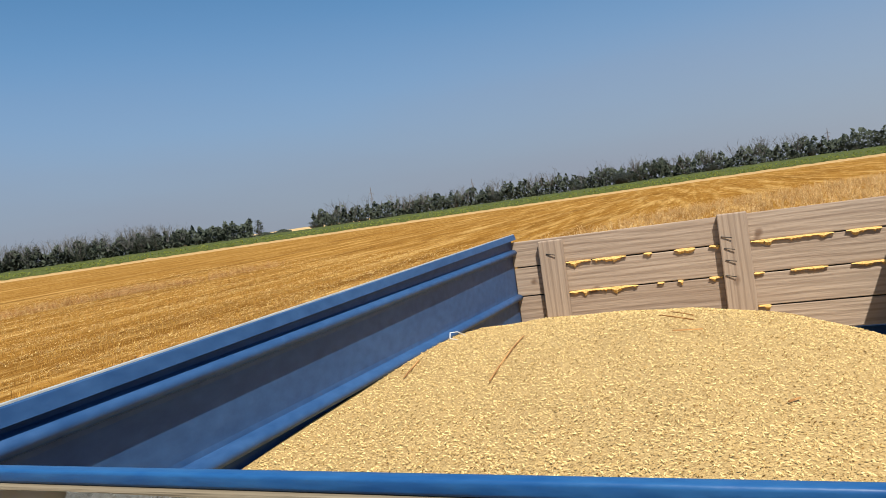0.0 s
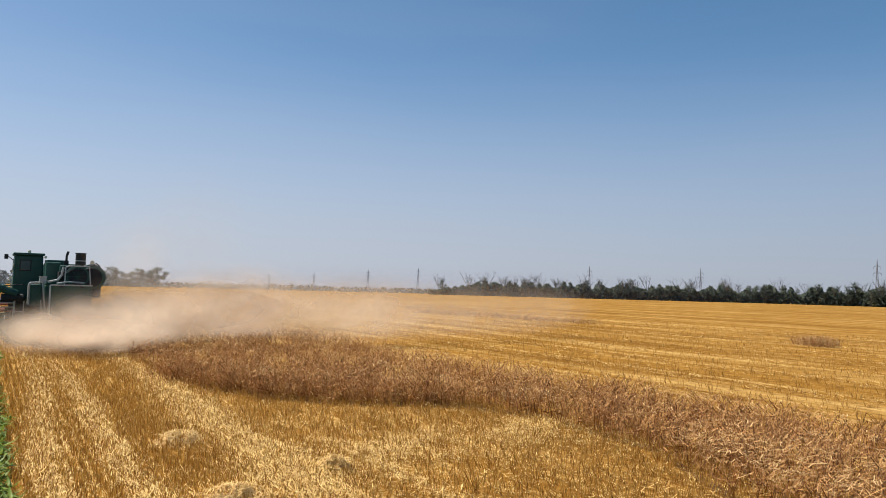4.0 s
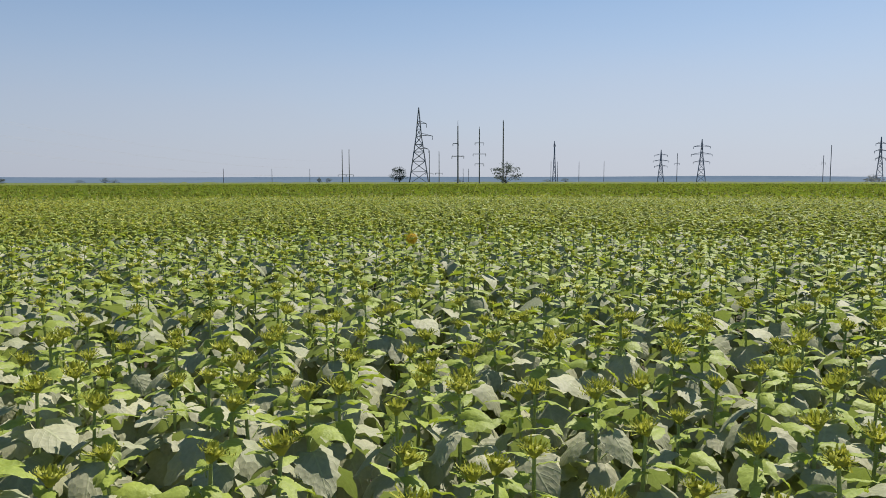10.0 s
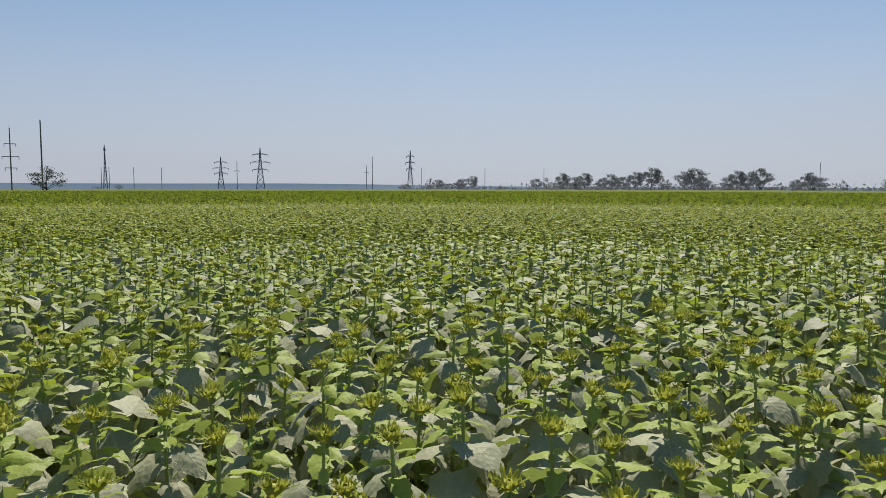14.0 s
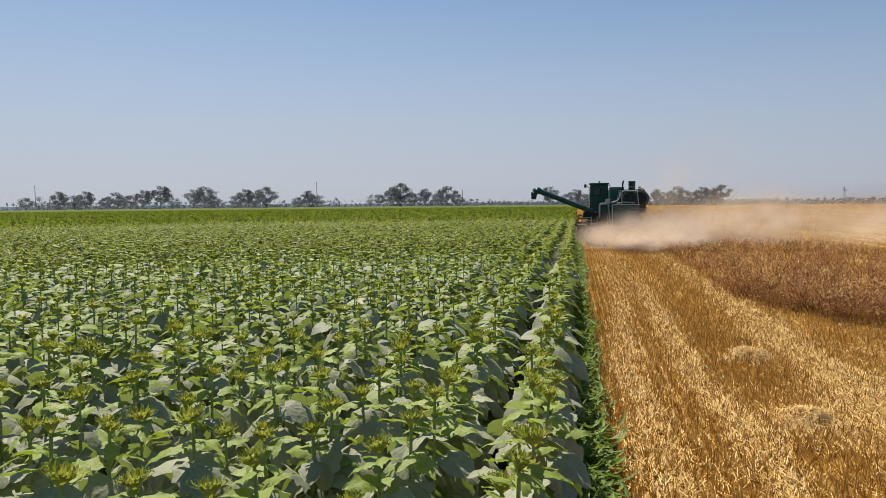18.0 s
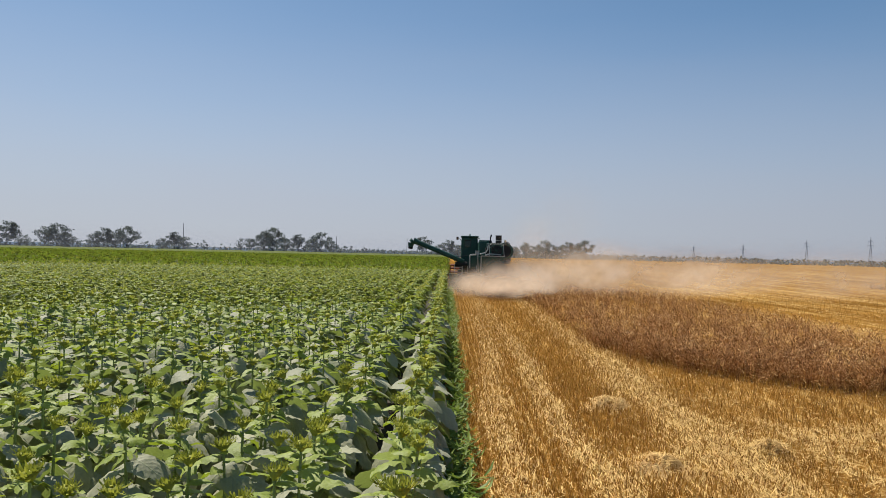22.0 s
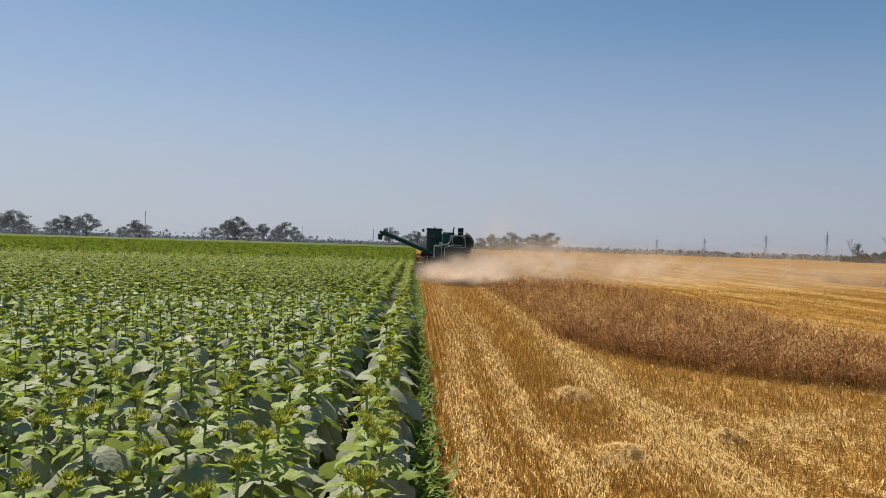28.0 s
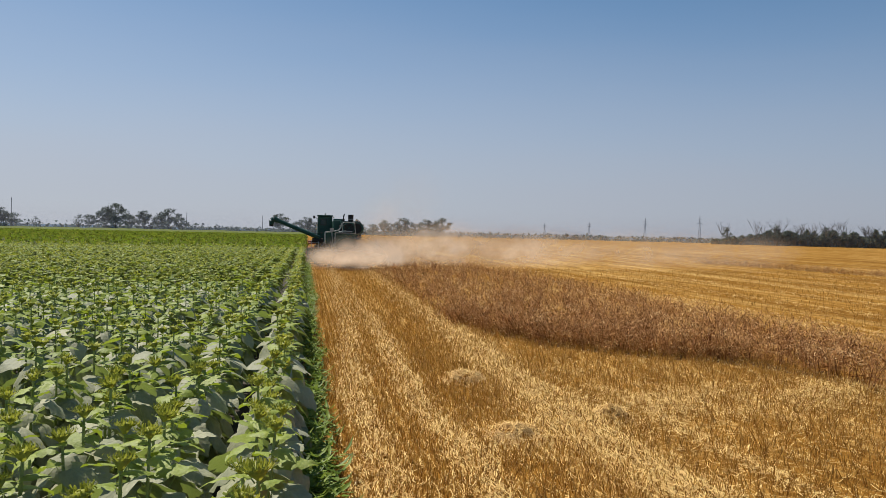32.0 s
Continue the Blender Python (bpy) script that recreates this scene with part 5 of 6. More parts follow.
def stalk_kind(seed, height=0.72):
    """Three ripe stalks, bent over in their upper half, with a ragged ear and a dry leaf."""
    g = np.random.default_rng(seed)
    ps = []
    for k in range(3):
        a, l = g.uniform(0, 6.28), g.uniform(0.15, 0.75)
        h = height * g.uniform(0.55, 1.05)
        d = np.array([math.cos(a), math.sin(a), 0])
        s = np.array([-math.sin(a + 1), math.cos(a + 1), 0])
        o = np.array([g.uniform(-0.09, 0.09), g.uniform(-0.09, 0.09), 0])
        m, t = o + d * l * h * 0.25 + (0, 0, h * 0.70), o + d * l * h * 0.7 + (0, 0, h * 0.97)
        e = t + d * 0.09 + (0, 0, g.uniform(-0.10, 0.03))
        w = 0.0062
        ps.append((np.array([o - s * w, o + s * w, m + s * w, m - s * w]), np.array([(0, 1, 2, 3)]), 0))
        ps.append((np.array([m - s * w, m + s * w, t + s * w, t - s * w]), np.array([(0, 1, 2, 3)]), 0))
        ps.append((np.array([t - s * 2.6 * w, t + s * 2.6 * w, e + s * w, e - s * w]), np.array([(0, 1, 2, 3)]), 0))
        if k == 0:
            b = o + d * 0.25 + (0, 0, h * 0.35)
            ps.append((np.array([o + (0, 0, h * 0.4), o + s * 0.02 + (0, 0, h * 0.45), b + s * 0.01, b]), np.array([(0, 1, 2, 3)]), 0))
    return joined(ps)


stalks = [stalk_kind(s) for s in range(12)]
for poly, count, near, seed, label in ((CROP_STRIP, 14500, 15, 1, "strip of ragged ripe standing crop, brown and tangled"), ([(0.5, 66.0), (4.6, 66.0), (14.0, 66.0), (13.0, 150.0), (0.5, 150.0)], 1600, 0, 3, "ripe standing crop ahead of the harvester"), (CROP_BACK, 5500, 0, 2, "block of pale ripe standing crop behind the trailer")):
    cx, cy = scatter(poly, count, near, seed)
    patch = 0.5 + 0.5 * np.sin(cx * 1.3 + 2 * np.sin(cy * 0.7)) * np.sin(cy * 0.9 + 1.7 * np.sin(cx * 0.8))
    k = np.random.default_rng(seed + 70).uniform(0, 1, len(cx)) < 0.4 + 0.6 * patch
    cx, cy, patch = cx[k], cy[k], patch[k]
    n = len(cx)
    v, f, i = stamp(stalks, rng.integers(0, 12, n), cx, cy, 0 * cx, many(n, 0, 6.28), many(n, 0.62, 0.95) + 0.14 * patch, many(n, 0, 0.25) + 0.55 * many(n, 0, 1) ** 3 + 0.2 * (1 - patch), many(n, 0, 6.28))
    tagged(new("standing_crop", fast_mesh("standing_crop", v, f, PALE_CROP if poly is CROP_BACK else CROP)), label, "grain crop", kind="stuff")

lying = []
for s in range(10):
    g = np.random.default_rng(60 + s)
    l, w, bow = g.uniform(0.12, 0.36), g.uniform(0.0034, 0.0052), g.uniform(-0.02, 0.02)
    z = g.uniform(0, 0.045, 2)
    lying.append((np.array([(-l / 2, -w, z[0]), (0, bow - w, 0.012), (0, bow + w, 0.012), (-l / 2, w, z[0]), (l / 2, -w, z[1]), (l / 2, w, z[1])]), np.array([(0, 1, 2, 3), (1, 4, 5, 2)]), np.zeros(2, int)))
upright = []
for s in range(10):
    g = np.random.default_rng(80 + s)
    ps = []
    for k in range(3):
        o = np.array([g.uniform(-0.012, 0.012), g.uniform(-0.07, 0.07), 0])
        t = o + (g.normal(0, 0.025), g.normal(0, 0.03), g.uniform(0.07, 0.15))
        a = g.uniform(0, 3.14)
        d = np.array([math.cos(a), math.sin(a), 0]) * 0.0042
        ps.append((np.array([o - d, o + d, t + d, t - d]), np.array([(0, 1, 2, 3)]), 0))
    upright.append(joined(ps))
LANE = [(0.42, 4.5), (4.5, 4.5), (4.5, 19.0), (5.2, 21.5), (4.9, 60.0), (0.42, 60.0)]
OPEN = [(4.4, 4.0), (11.5, 4.0), (12.0, 12.0), (10.4, 15.7), (8.2, 17.0), (5.3, 21.4), (4.4, 20.0)]
RIGHT = [(13.4, -40.0), (60.0, -60.0), (60.0, 60.0), (14.8, 60.0)]
BACK = [(1.6, -8.0), (9.0, -8.0), (13.5, -14.0), (60.0, -40.0), (60.0, -80.0), (2.0, -44.0)]


def swath(x, y):
    """How thick the loose straw lies: the windrows along the lane, the trampled turn beside it, bands on the open stubble."""
    g = 0.10 * np.sin(y * 0.35) + 0.06 * np.sin(y * 1.3 + x)
    h = 0.8 / (1 + ((x - 0.95 - 0.02 * (y - 10) - g) / 0.26) ** 4)
    h = h + 0.85 / (1 + ((x - 2.0 - g) / 0.24) ** 4)
    h = h + 1.0 / (1 + ((x - 4.05 - 0.012 * (y - 10) - g) / 0.50) ** 4)
    h = h + 0.7 / (1 + ((x - 5.5 - g) / 0.16) ** 4) * (y < 13) * (x < 12)
    h = h + 0.75 * np.exp(-((y - 11.6 - 0.15 * (x - 6)) / 1.1) ** 2) * (x > 4) * (x < 11.5) * (0.35 + 0.65 * (np.sin(x * 2.1 + 1.5 * np.sin(y * 2.3)) > -0.2))
    h = h + 0.45 * np.exp(-((x - 3.0) / 0.9) ** 2 - ((y - 9.8) / 1.2) ** 2)
    h = h + (x > 13) * 0.9 * (0.5 + 0.5 * np.sin(x * 1.53 + 0.8 + 0.3 * np.sin(y * 0.21))) ** 3
    return np.clip(h * (1 - 0.55 * np.clip((y - 16) / 16, 0, 1) * (x < 12)), 0, 1)


for poly, count, near, seed in ((LANE, 20000, 15, 3), (OPEN, 10000, 15, 4), (RIGHT, 18000, 22, 5), (BACK, 7000, 24, 6)):
    cx, cy = scatter(poly, count, near, seed)
    cx = np.round(cx / 0.15) * 0.15 + 0.030 * np.random.default_rng(seed).standard_normal(len(cx))
    n = len(cx)
    v, f, i = stamp(upright, rng.integers(0, 10, n), cx, cy, 0 * cx, many(n, -0.1, 0.1) + np.pi * rng.integers(0, 2, n), many(n, 0.8, 1.25) * (1.0 if poly in (LANE, OPEN) else 1.15))
    tagged(new("stubble_straws", fast_mesh("stubble_straws", v, f, STEMS)), "short cut golden stubble standing in rows", "straw", kind="stuff")
for poly, count, near, seed in ((LANE, 84000, 15, 7), (OPEN, 52000, 15, 8), (RIGHT, 60000, 26, 9), (BACK, 36000, 30, 10)):
    cx, cy = scatter(poly, count, near, seed)
    lies = swath(cx, cy)
    k = np.random.default_rng(seed).uniform(0, 1, len(cx)) < 0.07 + 0.93 * lies + 0.4 * (poly is BACK) + 0.08 * (poly is OPEN)
    cx, cy, lies = cx[k], cy[k], lies[k]
    n, far = len(cx), np.hypot(cx, cy)
    combed = np.where((cx > 4.6) & (cx < 12), 1.2, 0.5)
    size = many(n, 0.6, 1.15) * (1 + 0.012 * np.clip(far - 12, 0, 30)) if poly in (LANE, OPEN) else many(n, 0.7, 1.2) * (1 + far / 60)
    v, f, i = stamp(lying, rng.integers(0, 10, n), cx, cy, 0.02 + many(n, 0.0, 0.09) * lies, np.pi / 2 + combed * rng.standard_normal(n), size)
    tagged(new("loose_straw", fast_mesh("loose_straw", v, f, STRAW)), "loose golden straw strewn over the stubble", "straw", kind="stuff")


# uncut tufts standing on the stubble farther off
TUFTS = ((44.2, 78, 48.0, 51, 1000), (42.8, 25.6, 43.4, 28.0, 360), (42.2, 19.6, 42.3, 20.6, 80), (43.7, -22, 42.2, -49, 900), (38.0, -49, 42.3, -44, 300), (36.8, -60, 38, -50, 240))
g = np.random.default_rng(31)
for (x0, y0, x1, y1, count) in TUFTS:
    k = g.uniform(0, 1, count)
    cx, cy = x0 + (x1 - x0) * k + 0.35 * g.standard_normal(count), y0 + (y1 - y0) * k + 0.35 * g.standard_normal(count)
    v, f, i = stamp(stalks, g.integers(0, 10, count), cx, cy, 0 * cx, g.uniform(0, 6.28, count), g.uniform(0.55, 1.05, count), g.uniform(0, 0.5, count), g.uniform(0, 6.28, count))
    tagged(new("uncut_tuft", fast_mesh("uncut_tuft", v, f, [CROP, PALE_CROP], (g.uniform(0, 1, len(f)) < 0.5).astype(int))), "ragged tuft of uncut crop standing on the stubble", "grain crop", "uncut tufts", kind="stuff")
# brown strip laid in for the shadow along the cut edge of the strip
g = np.random.default_rng(61)
k = np.linspace(0, 1, 170)
ex = np.interp(k, [0, 0.08, 0.26, 0.42, 0.58, 0.76, 0.88, 1], [4.75, 5.2, 6.3, 8.1, 10.2, 10.65, 10.45, 8.8])
ey = np.interp(k, [0, 0.08, 0.26, 0.42, 0.58, 0.76, 0.88, 1], [24.0, 21.3, 18.6, 16.7, 15.5, 12.3, 9.6, 6.6])
out = np.stack([-ex, -ey], -1) / np.hypot(ex, ey)[:, None]
broad = (0.10 + 0.50 * np.convolve(g.uniform(0, 1, 176), np.ones(7) / 7, "valid") + 0.12 * g.uniform(0, 1, 170)) * np.clip(10 * (0.68 - k), 0, 1)
edge = np.stack([ex, ey], -1)
v = np.concatenate([np.column_stack([edge - 0.5 * out, np.full(170, 0.012)]), np.column_stack([edge + out * broad[:, None], np.full(170, 0.010)])])
i = np.arange(169)
tagged(new("bare_soil", fast_mesh("bare_soil", v, np.stack([i, i + 1, i + 171, i + 170], -1), EDGE_SHADE)), "brown strip painted as the shadow along the cut edge of the crop", "soil", kind="stuff")
# lodged straw lying across the standing strip
for count, seed, lo, hi, mat, label in ((12000, 21, 0.10, 0.55, CROP, "brown lodged straw tangled through the standing crop"), (11000, 22, 0.25, 0.66, PALE_CROP, "pale broken straw lying on top of the standing crop")):
    cx, cy = scatter(CROP_STRIP, count, 16, seed)
    if seed == 22:
        k = np.sin(cx * 2.3 + 2 * np.sin(cy * 0.9)) * np.sin(cy * 1.9 + cx) > -0.15
        cx, cy = cx[k], cy[k]
    n = len(cx)
    v, f, i = stamp(lying, rng.integers(0, 10, n), cx, cy, many(n, lo, hi), many(n, 0, 6.28), many(n, 0.5, 1.2) * (1 + 0.02 * np.hypot(cx, cy)), many(n, -0.5, 0.5), many(n, 0, 6.28))
    tagged(new("lodged_straw", fast_mesh("lodged_straw", v, f, mat)), label, "straw", kind="stuff")


# extra broken pale straw over the part of the strip beside the camera
cx, cy = scatter(CROP_STRIP, 9000, 12, 23)
keep = cy < 9
cx, cy = cx[keep][:5200], cy[keep][:5200]
n = len(cx)
v, f, i = stamp(lying, rng.integers(0, 10, n), cx, cy, many(n, 0.25, 0.68), many(n, 0, 6.28), many(n, 0.6, 1.3), many(n, -0.7, 0.7), many(n, 0, 6.28))
tagged(new("lodged_straw", fast_mesh("lodged_straw", v, f, PALE_CROP)), "tan broken straw over the nearest part of the crop", "straw", kind="stuff")


# stalks leaning out over the near edge of the strip
g = np.random.default_rng(51)
n = 1000
k = g.uniform(0, 1, n)
ex = np.interp(k, [0, 0.22, 0.5, 0.8, 1], [4.75, 5.2, 6.3, 8.1, 10.2]) + g.normal(0.25, 0.4, n)
ey = np.interp(k, [0, 0.22, 0.5, 0.8, 1], [24.0, 21.3, 18.6, 16.7, 15.5]) + g.normal(0.25, 0.4, n)
v, f, i = stamp(stalks, g.integers(0, 10, n), ex, ey, 0 * ex, g.uniform(0, 6.28, n), g.uniform(0.55, 1.05, n), g.uniform(0.1, 0.9, n), g.normal(-2.1, 0.8, n))
tagged(new("standing_crop", fast_mesh("standing_crop", v, f, CROP)), "ragged edge of ripe crop leaning over the cut lane", "grain crop", kind="stuff")


# pale broken straw hanging over that edge
n = 800
k = g.uniform(0, 1, n)
ex = np.interp(k, [0, 0.22, 0.5, 0.8, 1], [4.7, 5.1, 6.2, 8.0, 10.1]) + g.normal(0.05, 0.22, n)
ey = np.interp(k, [0, 0.22, 0.5, 0.8, 1], [24.0, 21.2, 18.5, 16.6, 15.4]) + g.normal(0.05, 0.22, n)
v, f, i = stamp(lying, g.integers(0, 8, n), ex, ey, g.uniform(0.05, 0.4, n), g.uniform(0, 6.28, n), g.uniform(0.5, 1.1, n))
tagged(new("lodged_straw", fast_mesh("lodged_straw", v, f, STRAW)), "pale broken straw hanging over the edge of the crop", "straw", kind="stuff")


def straw_clump(x, y, r, seed):
    """A flattened chaff heap with pits, strewn with short straws."""
    g = np.random.default_rng(seed)
    rr, aa = np.linspace(0.02, 1, 12), np.linspace(0, 2 * np.pi, 33)[:-1]
    R, A = np.meshgrid(rr, aa, indexing="ij")
    Z = 0.19 * (1 - R ** 2) ** 0.8 * (1 + 0.25 * np.sin(3 * A + seed)) + 0.02 * g.standard_normal(R.shape) * (R < 0.95)
    for k in range(7):
        pr, pa, pw = g.uniform(0.2, 0.75), g.uniform(0, 6.28), g.uniform(0.09, 0.17)
        Z -= 0.34 * np.exp(-((R * np.cos(A) - pr * np.cos(pa)) ** 2 + (R * np.sin(A) - pr * np.sin(pa)) ** 2) / pw ** 2)
    Z = np.maximum(Z, 0.0)
    mv = np.stack([r * R * np.cos(A), r * R * np.sin(A), Z], -1).reshape(-1, 3)
    q = np.arange(R.size).reshape(R.shape)
    q2 = np.roll(q, -1, 1)
    mf = np.stack([q[:-1], q[1:], q2[1:], q2[:-1]], -1).reshape(-1, 4)
    n = 300
    a, w = g.uniform(0, 6.28, n), np.sqrt(g.uniform(0, 1, n)) * r * 1.15
    v, f, i = stamp(lying, g.integers(0, 8, n), w * np.cos(a), w * np.sin(a), 0.01 + 0.20 * np.clip(1 - (w / r) ** 2, 0, 1) ** 0.8, g.uniform(0, 6.28, n), g.uniform(0.5, 1.0, n))
    ob = new("straw_clump", fast_mesh("straw_clump", np.concatenate([mv, v]), np.concatenate([mf, f + len(mv)]), [CHAFF, STRAW], np.concatenate([np.zeros(len(mf), int), np.ones(len(f), int)])))
    ob.location = (x, y, 0)
    return tagged(ob, "small tangled heap of straw on the stubble", "straw", "straw heaps")


for k, (x, y, r) in enumerate(((3.05, 13.9, 0.46), (2.93, 9.9, 0.52), (4.75, 10.9, 0.30))):
    straw_clump(x, y, r, 40 + k)

# weeds along the edge of the sunflowers
weed = []
for s in range(6):
    ps = []
    g = np.random.default_rng(90 + s)
    for k in range(6):
        lv, lf = leaf_mesh(g.uniform(0.08, 0.2), 0.04, g.uniform(-0.8, 0.6), 0.2, 3, 900 + 10 * s + k)
        ps.append((rot_z(lv, g.uniform(0, 6.28)) + (0, 0, g.uniform(0.02, 0.3)), lf, 0))
    weed.append(joined(ps))
n = 1300
wy = 4 + 60 * many(n, 0, 1) ** 1.8
wx = 0.16 + 0.12 * rng.standard_normal(n)
v, f, i = stamp(weed, rng.integers(0, 6, n), wx, wy, 0 * wx, many(n, 0, 6.28), many(n, 0.6, 1.3))
tagged(new("edge_weeds", fast_mesh("edge_weeds", v, f, WEED)), "fresh green weeds along the field edge", "weeds", kind="stuff")

# far strip of green crop behind, in front of the woods
def strip_z(x, y):
    r = np.hypot(x, y)
    return ground_z(x, y) + 1.7


fv, ff = ring(300, 410, 24, -196, -101.5, 300, strip_z, 0.16, 5)
fv[fv[:, 2] < 0.5, 2] = 0.5
fv2 = fv.reshape(24, 300, 3)
fv2[0, :, 2] = ground_z(fv2[0, :, 0], fv2[0, :, 1])
fv2[:, 0, 2] = ground_z(fv2[:, 0, 0], fv2[:, 0, 1])
fv2[:, -1, 2] = ground_z(fv2[:, -1, 0], fv2[:, -1, 1])
tagged(new("far_green_field", fast_mesh("far_green_field", fv2.reshape(-1, 3), ff, CORN, smooth=True)), "distant strip of tall green crop before the woods", "field", kind="structure")

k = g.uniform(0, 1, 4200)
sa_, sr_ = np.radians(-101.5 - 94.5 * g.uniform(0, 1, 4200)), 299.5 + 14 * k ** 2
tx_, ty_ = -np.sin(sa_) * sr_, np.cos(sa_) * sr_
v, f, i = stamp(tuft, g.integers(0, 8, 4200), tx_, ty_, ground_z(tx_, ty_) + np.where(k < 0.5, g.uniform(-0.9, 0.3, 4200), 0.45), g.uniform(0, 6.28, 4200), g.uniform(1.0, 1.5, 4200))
tagged(new("sunflower_stand", fast_mesh("sunflower_stand", v, f, [FAR_TONED_LEAF, BRACT, YOUNG], i)), "front edge of a distant strip of sunflowers", "sunflowers", kind="stuff")

# pale unmown edge along that strip
ev, ef = ring(286, 299.5, 6, -196, -101.5, 300, lambda x, y: ground_z(x, y) + 0.45, 0.10, 9)
e3 = ev.reshape(6, 300, 3)
e3[0, :, 2] = ground_z(e3[0, :, 0], e3[0, :, 1])
tagged(new("field_margin", fast_mesh("field_margin", e3.reshape(-1, 3), ef, PALE_CROP)), "pale strip of dry grass along the far green crop", "grass", kind="stuff")

# ---- trees ----


def polar(az, r):
    a = radians(az)
    return -math.sin(a) * r, math.cos(a) * r


def tree_kind(seed, height, width, clear, dense, bare=0.0):
    """A tree: tapered trunk with limbs, and a crown of many small leaf clumps in uneven masses."""
    g = np.random.default_rng(seed)
    ob = new("tree")
    t = bmesh.new()
    beam(t, (0, 0, 0), (0.1, 0, height * 0.5), 0.035 * height, 7, 0.02 * height)
    beam(t, (0.1, 0, height * 0.5), (0.15, 0.1, height * 0.9), 0.02 * height, 5, 0.006 * height)
    blobs = []
    mid_z, half_z = height * (0.5 * clear + 0.49), height * (0.46 - 0.5 * clear)
    for k in range(24):
        d = g.standard_normal(3)
        d *= g.uniform(0.55, 1.0) / np.linalg.norm(d)
        p = np.array([d[0] * width * 0.43, d[1] * width * 0.43, mid_z + d[2] * half_z * 0.80])
        if k % 2:
            reach = math.hypot(p[0], p[1])
            beam(t, (0.1, 0, max(height * 0.12, p[2] - reach * 1.1 - 0.4)), tuple(p), 0.014 * height, 4, 0.005 * height)
        blobs.append((p, width * g.uniform(0.11, 0.19), height * g.uniform(0.07, 0.12)))
    if bare:
        for k in range(12):
            a, z = g.uniform(0, 6.28), height * g.uniform(0.5, 0.8)
            q = (math.cos(a) * width * 0.35, math.sin(a) * width * 0.35, z + height * g.uniform(0.15, 0.3))
            beam(t, (0, 0, z), q, 0.012 * height, 3, 0.004 * height)
    blobs.append((np.array([0.1, 0, height * 0.85]), width * 0.22, height * 0.09))
    part("trunk", t, BARK, ob)
    vs, ns, leaf = [], [], HAZED_LEAF if dense > 1000 else TREE_LEAF
    per = int(dense / len(blobs))
    for p, rw, rh in blobs:
        d = g.standard_normal((per, 3))
        d *= g.uniform(0.3, 1.1, (per, 1)) / np.linalg.norm(d, axis=1, keepdims=True)
        c = p + d * (rw, rw, rh)
        a, b = g.standard_normal((per, 3)), g.standard_normal((per, 3))
        k = (0.021 if dense > 1000 else 0.022) * height * g.uniform(0.5, 1.5, per)[:, None]
        a *= k / np.linalg.norm(a, axis=1, keepdims=True)
        b *= k / np.linalg.norm(b, axis=1, keepdims=True)
        vs.append(np.stack([c - a, c - b, c + a, c + b], 1).reshape(-1, 3))
        out = d + 0.9 * (c - (0, 0, mid_z)) / (width * 0.4, width * 0.4, half_z) + 0.35 * g.standard_normal((per, 3))
        ns.append(np.repeat(out, 4, 0))
    v = np.concatenate(vs)
    v[:, 2] = np.maximum(v[:, 2], 0.3)
    part("crown", fast_mesh("crown", v, np.arange(len(v)).reshape(-1, 4), leaf, normals=np.concatenate(ns)), leaf, ob)
    return tagged(ob, "distant leafy field tree with an open uneven crown", "tree")


KINDS = [tree_kind(s, 10, w, c * 0.45, 2300 if s in (1, 2, 6) else 640, b) for s, w, c, b in ((1, 9, 0.30, 0), (2, 11, 0.25, 0), (3, 7.5, 0.2, 0), (4, 8, 0.1, 0), (5, 6.0, 0.15, 1), (6, 10, 0.35, 0), (7, 6.5, 0.05, 1), (8, 12, 0.15, 0))]
free_kinds = list(KINDS)


def plant_tree(kind, az, r, height, group, label="", z=None):
    x, y = polar(az, r)
    z = float(ground_z(np.array(x), np.array(y))) if z is None else z
    k = KINDS[kind]
    m = pose(x, y, z - 0.05, 0, 0, rng.uniform(0, 360)) @ Matrix.Diagonal((height / 10,) * 3 + (1,))
    if k in free_kinds:
        free_kinds.remove(k)
        k.matrix_basis = m
        ob = k
    else:
        ob = copy_thing(k, m)
    return tagged(ob, label or "distant leafy tree of a dark green field row", group=group)


